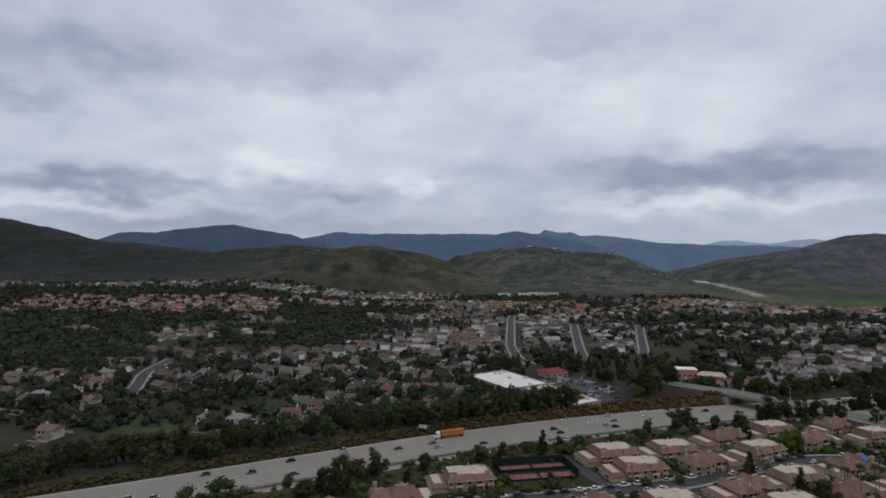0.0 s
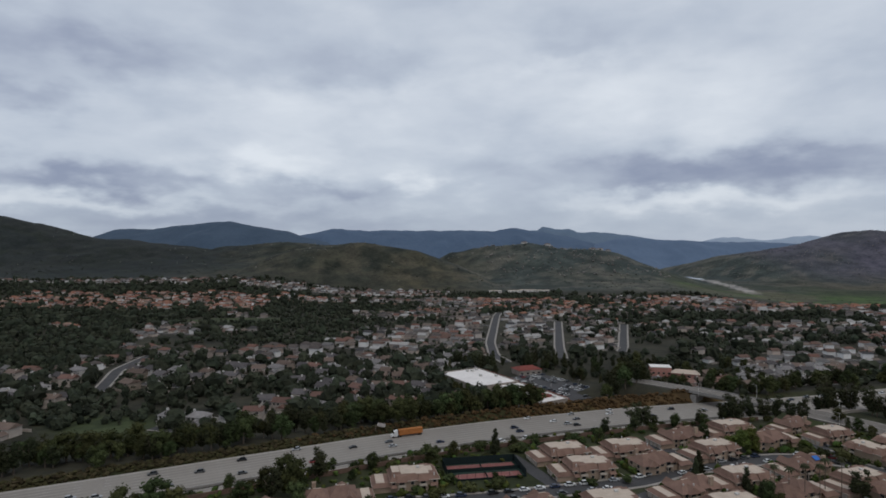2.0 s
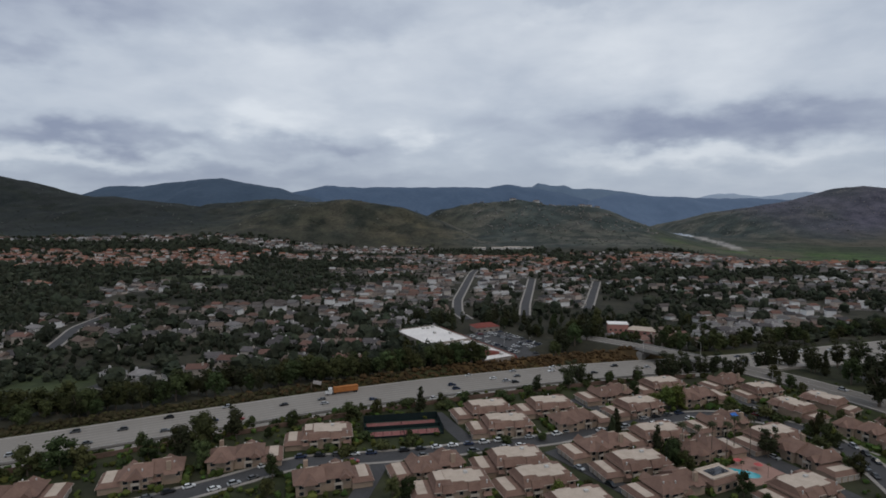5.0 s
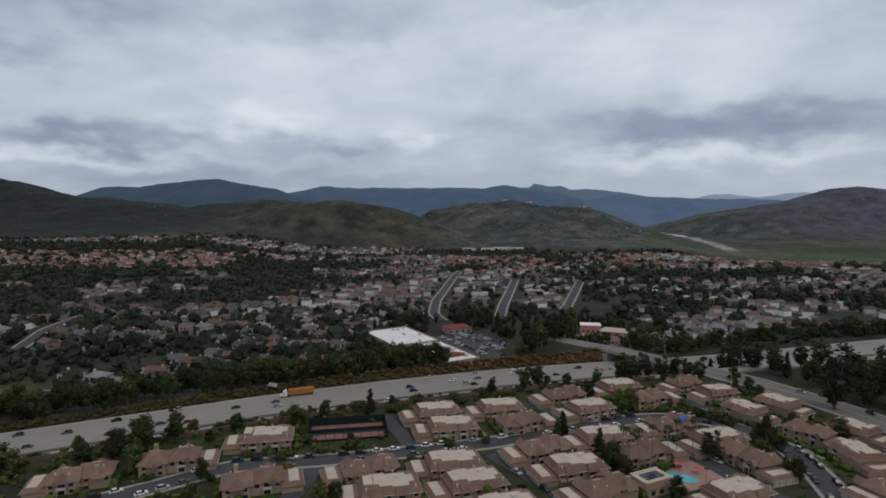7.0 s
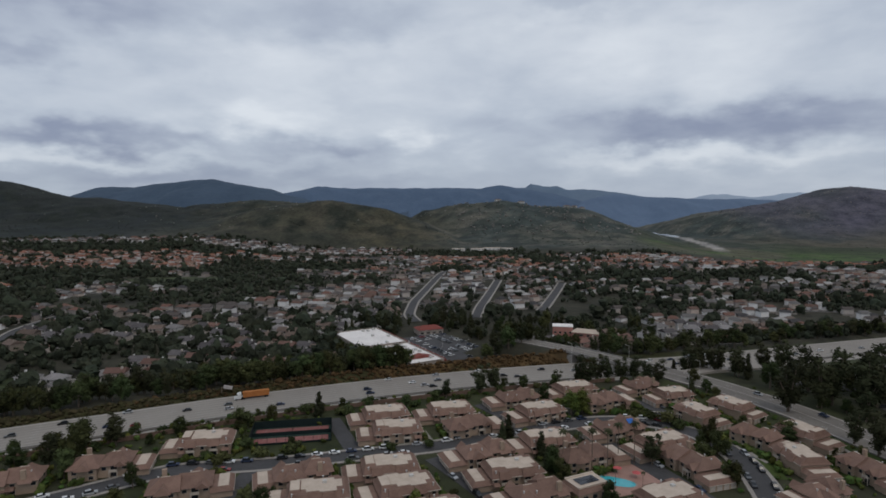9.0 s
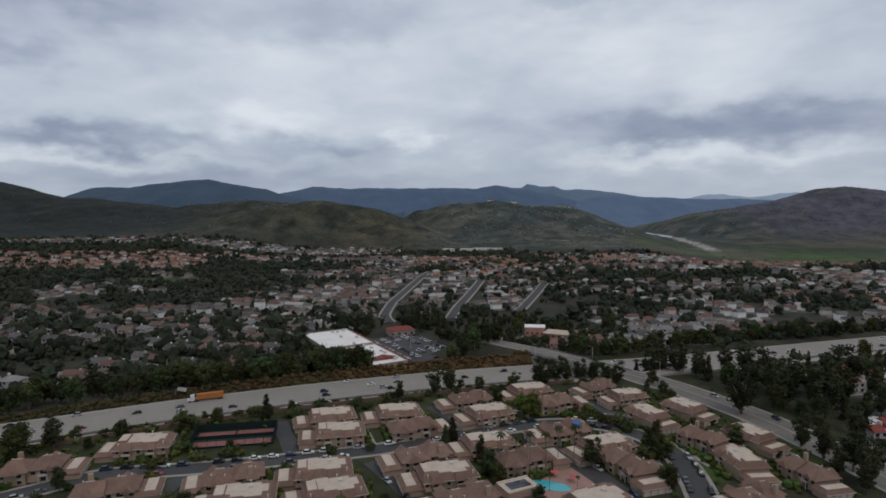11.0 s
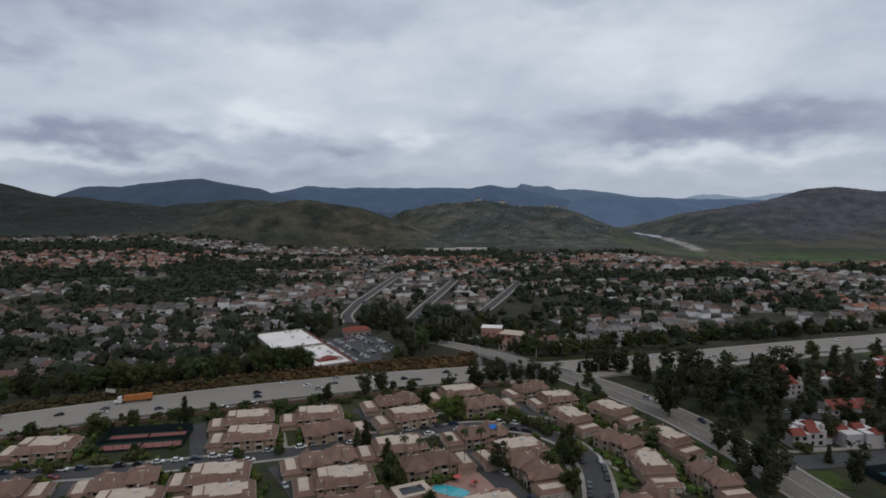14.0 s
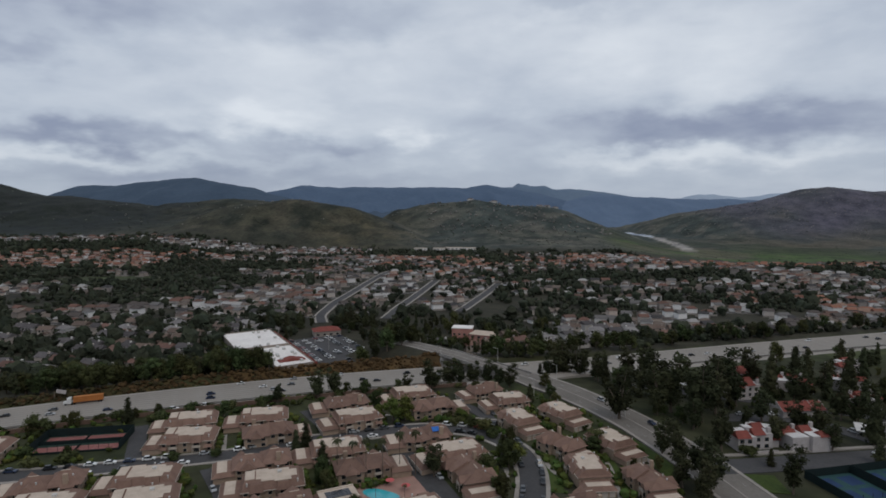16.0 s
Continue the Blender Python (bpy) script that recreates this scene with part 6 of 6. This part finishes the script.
def house_stuff(name, rows, zs, roof_mat, wall_mat, label, seed):
    """Rows of simple houses farther off: walls, pitched roofs and a lower wing each."""
    g = np.random.default_rng(seed)
    verts, faces, slots = [], [], []

    def block(m, x0, x1, y0, y1, z0, z1, rise, hip):
        k = len(verts)
        pts = [(x, y, z) for z in (z0, z1) for x, y in ((x0, y0), (x1, y0), (x1, y1), (x0, y1))]
        verts.extend(tuple(m @ Vector(q)) for q in pts)
        for f in ((0, 1, 5, 4), (1, 2, 6, 5), (2, 3, 7, 6), (3, 0, 4, 7)):
            faces.append([k + j for j in f])
            slots.append(1)
        k = len(verts)
        e, ym = 0.6, (y0 + y1) / 2
        pts = [(x0 - e, y0 - e, z1), (x1 + e, y0 - e, z1), (x1 + e, y1 + e, z1), (x0 - e, y1 + e, z1), (x0 - e + hip, ym, z1 + rise), (x1 + e - hip, ym, z1 + rise)]
        verts.extend(tuple(m @ Vector(q)) for q in pts)
        for f in ((0, 1, 5, 4), (2, 3, 4, 5), (1, 2, 5), (3, 0, 4), (3, 2, 1, 0)):
            faces.append([k + j for j in f])
            slots.append(0)

    def slab(m, x0, x1, y0, y1, top):
        k = len(verts)
        verts.extend(tuple(m @ Vector((x, y, z))) for z in (-3, top) for x, y in ((x0, y0), (x1, y0), (x1, y1), (x0, y1)))
        for f in ((0, 1, 5, 4), (1, 2, 6, 5), (2, 3, 7, 6), (3, 0, 4, 7), (4, 5, 6, 7)):
            faces.append([k + j for j in f])
            slots.append(2)

    for (x, y, a), z in zip(rows, zs):
        m = pose(x, y, z, 0, 0, a)
        w, d, hh = g.uniform(8, 12), g.uniform(7, 9.5), (3.2, 5.4, 5.6)[int(g.integers(3))]
        block(m, -w / 2, w / 2, -d / 2, d / 2, -3, hh, g.uniform(2.0, 2.8), (0.2, d * 0.42)[int(g.integers(2))])
        if g.random() < 0.7:
            block(m, w / 2 - 6, w / 2 - 0.3, -d / 2 - 4.4, -d / 2 - 0.05, -3, 2.9, 1.6, 2.2)
        slab(m, w / 2 - 5.8, w / 2 - 0.6, -d / 2 - 7.5, -d / 2 - 4.5, 0.3)
        slab(m, -7.0, 7.0, d / 2 + 4.4, d / 2 + 4.7, 1.7)
        if g.random() < 0.4:
            slab(m, -w / 2, 1.0, d / 2 + 0.7, d / 2 + 3.4, 0.3)
    ob = raw_object(name, verts, faces, [roof_mat, wall_mat, M_WALK], slots=slots)
    return tagged(ob, label, "houses", kind="stuff")


rest, rz = L[NEAREST:], LZ[NEAREST:]
clay = ((rest[:, 1] > 965) & (rest[:, 0] < -300)) | (smooth_noise(rest[:, 0], rest[:, 1], 70, 12) > 0.36)
clay |= (rest[:, 0] > 90) & (rest[:, 1] > 1000) & (smooth_noise(rest[:, 0], rest[:, 1], 40, 14) > 0.02)
clay &= (rest[:, 1] < 1235) | (rest[:, 0] > 90)
house_stuff("town_houses", rest[~clay], rz[~clay], M_TOWN_ROOF, M_TOWN_WALL, "dense pale suburban houses with grey and brown roofs", 1)
house_stuff("terraced_houses", rest[clay], rz[clay], M_ORANGE_ROOF, M_TOWN_WALL, "rows of houses with clay orange roofs", 2)


# ---- trees of the town, scrub and boulders of the hills ----
def clump_stuff(name, pts, tall, wide, mat, label, category, base, loose, seed, squash=1.0):
    """Many ragged clumps in one mesh: a rough mass and loose sprays round it."""
    g = np.random.default_rng(seed)
    bv, bf = base
    n, k = len(pts), len(bv)
    pts, tall, wide = np.asarray(pts, float), np.asarray(tall, float), np.asarray(wide, float)
    rough = 1 + 0.9 * (g.random((n, k, 1)) - 0.5)
    a = g.uniform(0, math.tau, n)
    ca, sa = np.cos(a)[:, None], np.sin(a)[:, None]
    v = bv[None] * rough
    v = np.stack([v[..., 0] * ca - v[..., 1] * sa, v[..., 0] * sa + v[..., 1] * ca, v[..., 2]], -1)
    v = v * np.stack([wide / 2, wide / 2, tall / 2 * squash], -1)[:, None, :]
    v[..., 2] += (tall * 0.52)[:, None]
    v += pts[:, None, :]
    verts = [v.reshape(-1, 3)]
    faces = (bf[None] + (np.arange(n) * k)[:, None, None]).reshape(-1, 3).tolist()
    if loose:
        m = n * loose
        d = g.normal(size=(m, 3))
        d /= np.linalg.norm(d, axis=1)[:, None]
        scale = np.repeat(np.stack([wide / 2, wide / 2, tall / 2 * squash], -1), loose, 0)
        c = d * scale * g.uniform(0.8, 1.15, (m, 1)) + np.repeat(pts, loose, 0)
        c[:, 2] += np.repeat(tall * 0.52, loose)
        e1 = g.normal(size=(m, 3))
        e1 /= np.linalg.norm(e1, axis=1)[:, None]
        e2 = np.cross(e1, g.normal(size=(m, 3)))
        e2 /= np.linalg.norm(e2, axis=1)[:, None]
        q = np.repeat(wide, loose)[:, None] * g.uniform(0.10, 0.22, (m, 1))
        verts.append(np.stack([c - e1 * q, c + e2 * q * 0.7, c + e1 * q], 1).reshape(-1, 3))
        faces += (n * k + np.arange(3 * m).reshape(m, 3)).tolist()
    ob = raw_object(name, np.concatenate(verts).tolist(), faces, mat)
    return tagged(ob, label, category, kind="stuff")


def scatter(n, y0, y1, seed, power=1.0):
    g = np.random.default_rng(seed)
    y = y0 + (y1 - y0) * g.random(n) ** power
    x = 98 + (2 * g.random(n) - 1) * (0.80 * y + 130)
    return x, y


g = np.random.default_rng(88)
tx, ty = scatter(36000, 360, 1440, 5, 0.8)
s = offset_to(FREEWAY, tx, ty)
ok = s > np.where(tx > 240, HALF + 9, HALF + 32)
mu, mv = 0.5 * (tx - 62) - 0.866 * (ty - 455), 0.866 * (tx - 62) + 0.5 * (ty - 455)
ok &= ~((mu > -56) & (mu < 68) & (mv > -22) & (mv < 79))
ok &= np.hypot(tx - 222, ty - 514) > 19
ok &= (np.abs(offset_to(CROSSING, tx, ty)) > 16) | (ty > 560)
for line in TOWN_ROADS:
    q = offset_to(np.array(line, float), tx, ty)
    inside = (ty > min(a[1] for a in line) - 4) & (ty < max(a[1] for a in line) + 4)
    ok &= ~(inside & (np.abs(q) < 10))
in_wood = (ty > 790 + 40 * np.sin(tx / 90)) & (ty < 970 + 50 * np.sin(tx / 130)) & (tx < -40 - 0.5 * (ty - 800))
in_wood |= np.hypot((tx - 470) / 195, (ty - 850) / 46) < 1
in_wood |= (tx < -330) & (ty > 560) & (ty < 800) & (fbm(tx, ty, 160, 3, 301) > -0.1)
in_wood |= (ty > 1255) & (ty < 1310) & (tx < 330)
in_wood |= (ty > 965) & (ty < 1255) & (tx < -20) & ~((tx < -300) & (ty > 1000) & (ty < 1190)) & ~((tx > -330) & (ty > 1175) & (ty < 1235))
thin = fbm(tx, ty, 120, 3, 91) + 0.55 * in_wood + 0.10 * (ty < 560) + 0.05 * (tx < 60) + 0.03 * ((tx < -60) & (ty < 620)) - 0.12 * ((tx > 60) & (tx < 230)) + 0.02 * ((tx > 230) & (ty < 1150)) - 0.2 * ((tx > 225) & (ty < 720)) - 0.1 * ((tx > -260) & (tx < 60) & (ty > 570) & (ty < 870)) + 0.4 * ((tx > 230) & (fbm(tx, ty, 110, 3, 171) > 0.30)) > -0.17 + 0.42 * g.random(len(tx))
ok &= (np.hypot((tx + 290) / 105, (ty - 888) / 34) > 0.9) & ~((np.abs(ty - 1166) < 16) & (tx > -345) & (tx < -45))
ok &= thin & ~((tx > 640 + 0.2 * (1200 - ty)) & (ty > 1120))
# keep crowns off the house roofs
px, py = np.floor(L[:, 0] / 5), np.floor(L[:, 1] / 5)
taken = set(zip(px.astype(int).tolist(), py.astype(int).tolist()))
free = np.array([(int(math.floor(a / 5)), int(math.floor(b / 5))) not in taken for a, b in zip(tx, ty)])
ok &= free
tx, ty = tx[ok], ty[ok]
tz = land(tx, ty)
tall = g.uniform(2.6, 7.0, len(tx)) * np.where((tx > -260) & (tx < 60) & (ty > 570), 0.8, 1.0) * (1 + 0.9 * (g.random(len(tx)) > 0.86))
wide = tall * g.uniform(0.6, 1.25, len(tx))
near = ty < 620
clump_stuff("town_trees", np.c_[tx, ty, tz][near], tall[near], wide[near], M_LEAF_FAR, "dark green trees between the houses", "trees", ICO2, 40, 6)
clump_stuff("far_trees", np.c_[tx, ty, tz][~near], tall[~near], wide[~near], M_LEAF_FAR, "dark green trees of the farther town", "trees", ICO1, 14, 7)

gx, gy = g.uniform(-115, 285, 2600), g.uniform(194, 335, 2600)
ok = (offset_to(FREEWAY, gx, gy) < -HALF - 8) & (np.abs(offset_to(CROSSING, gx, gy)) > 12.5)
for cx, cy, rot, kind in CONDOS_W + CONDOS_M + CONDOS_E:
    k = 0.86 if cx > 210 else 1.0
    ca, sa = math.cos(radians(rot)), math.sin(radians(rot))
    u, v = ca * (gx - cx) + sa * (gy - cy), -sa * (gx - cx) + ca * (gy - cy)
    ok &= ~((u > -20.5 * k) & (u < 12 * k) & (np.abs(v) < 9.0))
for line in STREETS:
    a = np.array(line, float)
    inside = (gx > a[:, 0].min() - 6) & (gx < a[:, 0].max() + 6) & (gy > a[:, 1].min() - 6) & (gy < a[:, 1].max() + 6)
    ok &= ~(inside & (np.abs(offset_to(a, gx, gy, 2)) < 6.6))
ok &= np.hypot(gx - 42, (gy - 271) * 1.5) > 19
ok &= np.hypot(gx - 176, gy - 227) > 16
ok &= np.hypot(gx - 161, gy - 217) > 10
gx, gy = gx[ok], gy[ok]
gw = g.uniform(0.9, 3.0, len(gx))
M_SHRUB = material("garden_shrub_leaf", (0.075, 0.095, 0.024), (0.036, 0.048, 0.015), 0.85, 0.3, spread=0.45, hue=0.05, island=True, spec=0.05)
hedge = []
for cx, cy, rot, kind in CONDOS_W + CONDOS_M + CONDOS_E:
    k = 0.84 if cx > 210 else 1.0
    ca, sa = math.cos(radians(rot)), math.sin(radians(rot))
    for _ in range(46):
        side = int(g.integers(4))
        u = g.uniform(-9.5, 10.5) if side < 2 else 11.6
        v = (-9.3, 9.3)[side] + g.normal() * 0.7 if side < 2 else g.uniform(-7, 7)
        hedge.append((cx + ca * u * k - sa * v, cy + sa * u * k + ca * v))
hedge = np.array(hedge)
off_road = np.ones(len(hedge), bool)
for line in STREETS:
    a = np.array(line, float)
    off_road &= ~((hedge[:, 0] > a[:, 0].min() - 6) & (hedge[:, 0] < a[:, 0].max() + 6) & (hedge[:, 1] > a[:, 1].min() - 6) & (hedge[:, 1] < a[:, 1].max() + 6) & (np.abs(offset_to(a, hedge[:, 0], hedge[:, 1], 2)) < 5.4))
hedge = hedge[off_road]
gx, gy = np.r_[gx, hedge[:, 0]], np.r_[gy, hedge[:, 1]]
gw = np.r_[gw, g.uniform(1.3, 3.4, len(hedge))]
clump_stuff("garden_shrubs", np.c_[gx, gy, np.full(len(gx), -3.05)], gw * g.uniform(0.6, 1.1, len(gx)), gw, M_SHRUB, "low green shrubs and hedges in the gardens", "shrubs", ICO1, 16, 17)

vi = g.integers(0, len(ep), 9000)
vs = HALF + g.uniform(1.5, 9.5, 9000)
vx, vy = ep[vi, 0] - eh[vi, 1] * vs, ep[vi, 1] + eh[vi, 0] * vs
ok = (vx > -340) & (vx < 196)
vx, vy, vw = vx[ok], vy[ok], g.uniform(1.2, 3.0, ok.sum())
dry = vx + 60 * g.normal(size=len(vx)) > 20
vz = land(vx, vy) - 0.15
M_DRY = material("dry_scrub_leaf", (0.088, 0.052, 0.025), (0.046, 0.032, 0.017), 0.9, 0.3, spread=0.3, island=True, spec=0.05)
clump_stuff("dry_scrub", np.c_[vx, vy, vz][dry], (vw * 0.75)[dry], vw[dry], M_DRY, "rusty dry scrub on the freeway bank", "scrub", ICO1, 6, 18)
M_BANK_SCRUB = material("olive_bank_scrub", (0.058, 0.050, 0.024), (0.034, 0.030, 0.016), 0.9, 0.3, spread=0.35, hue=0.03, island=True, spec=0.05)
clump_stuff("bank_scrub", np.c_[vx, vy, vz][~dry], (vw * 0.75)[~dry], vw[~dry], M_BANK_SCRUB, "low green and brown scrub beside the freeway", "scrub", ICO1, 6, 19)

hx, hy = scatter(7000, 1400, 2700, 9, 1.2)
hz = land(hx, hy)
slope_ok = (hz > town_level(hx, hy) + 4) | (hx > 600)
slope_ok &= fbm(hx, hy, 160, 4, 44) > -0.16 + 0.2 * g.random(len(hx))
slope_ok &= ~((hx > 640) & (hy < 2100) & (g.random(len(hx)) < 0.8))
M_SCRUB = material("hill_scrub", (0.040, 0.045, 0.033), (0.028, 0.032, 0.024), 0.95, 0.05, spread=0.25, island=True)
hw = g.uniform(2, 5.5, len(hx))
clump_stuff("hill_scrub", np.c_[hx, hy, hz][slope_ok], (hw * 0.32)[slope_ok], hw[slope_ok], M_SCRUB, "low dark chaparral scrub on the hillsides", "scrub", ICO1, 0, 10)
bx, by = scatter(5200, 1480, 2450, 12)
bz = land(bx, by)
rocky = (bz > town_level(bx, by) + 25) & (fbm(bx, by, 130, 3, 61) > np.where(bx > 150, -0.04, 0.05))
rocky &= (bx > 150) | (g.random(len(bx)) < np.where(bx < -500, 0.12, 0.35))
M_ROCK = material("pale_boulder", (0.24, 0.22, 0.20), (0.14, 0.13, 0.12), 0.95, 0.15, spread=0.25, island=True)
bw = g.uniform(2, 6.5, len(bx)) * np.where(bx > 1050, 0.7, np.where(bx > 150, 1.2, 0.8))
clump_stuff("boulders", np.c_[bx, by, bz][rocky], (bw * 0.7)[rocky], bw[rocky], M_ROCK, "pale granite boulders on the hill slopes", "boulders", ICO1, 0, 13)
# houses on the rocky crest
for i, (x, y) in enumerate(((535, 2015), (560, 2020), (380, 2020), (300, 2015), (585, 2010))):
    hb = plain_house("pale hilltop house on the rocky crest", 20, 11, 4.5, M_HOUSE_WALL[1], M_HOUSE_ROOF[0])
    hb.matrix_world = pose(x, y, height(x, y), 0, 0, 10 * i)

# the reservoir arm
M_LAKE = material("lake_water", (0.10, 0.12, 0.13), None, 0.12, 0.01, spec=0.5)
verts, faces = [], []
for i in range(30):
    y = 2080 + i * 15
    bed = 940 - 0.00016 * (y - 2200) ** 2 + 26 * float(smooth_noise(np.zeros(1), np.array([y]), 160, 8)[0])
    w = 30 * math.sin(math.pi * (i + 0.7) / 31) ** 0.5
    zz = height(bed, y) + 1.2
    verts += [(bed - w, y, zz), (bed + w, y, zz)]
    if i:
        faces.append((2 * i - 2, 2 * i - 1, 2 * i + 1, 2 * i))
tagged(raw_object("water", verts, faces, M_LAKE), "pale still arm of a reservoir in the valley", "water", kind="structure")

# ---- poles and signs ----
def lamp_post(x, y, z, tall, rot, label):
    b = thing("street_lamp", label, "street lamp", "street lamps")
    bm = bmesh.new()
    tube(bm, 0, 0, -0.2, tall, 0.14, 0.08, 7)
    part("pole", bm, M_CHIM, b)
    bm = bmesh.new()
    limb(bm, (0, 0, tall - 0.2), (2.2, 0, tall + 0.3), 0.06, 0.05)
    part("arm", bm, M_CHIM, b)
    bm = bmesh.new()
    box(bm, 2.0, 2.8, -0.15, 0.15, tall + 0.2, tall + 0.35)
    part("lamp_head", bm, M_CHIM, b)
    b.matrix_world = pose(x, y, z, 0, 0, rot)


lamp_post(37, 383, height(37, 383), 15, -60, "tall grey steel street lamp beside the freeway")
for x, y in ((262, 355), (284, 300), (245, 330), (232, 392), (196, 398)):
    lamp_post(x, y, float(crossing_level(y)) - 0.3, 9, 150, "grey steel street lamp along the crossing road")
for x, y in ((110, 470), (128, 455), (96, 488)):
    lamp_post(x, y, -12.5, 9, 40, "grey steel lamp in the shopping car park")
sign = thing("road_sign", "pale road sign panel on a leaning brown post", "sign")
bm = bmesh.new()
limb(bm, (0, 0, -0.5), (0.2, 0, 5.2), 0.35, 0.28, 8)
part("post", bm, M_BARK, sign)
bm = bmesh.new()
box(bm, -0.2, 4.6, -0.12, 0.12, 4.4, 6.4)
bmesh.ops.rotate(bm, verts=bm.verts[:], matrix=Matrix.Rotation(radians(14), 3, "Y"))
part("panel", bm, M_WHITE_WALL, sign, "pale panel back")
sign.matrix_world = pose(-15, 340.5, height(-15, 340.5), 0, 0, 15)
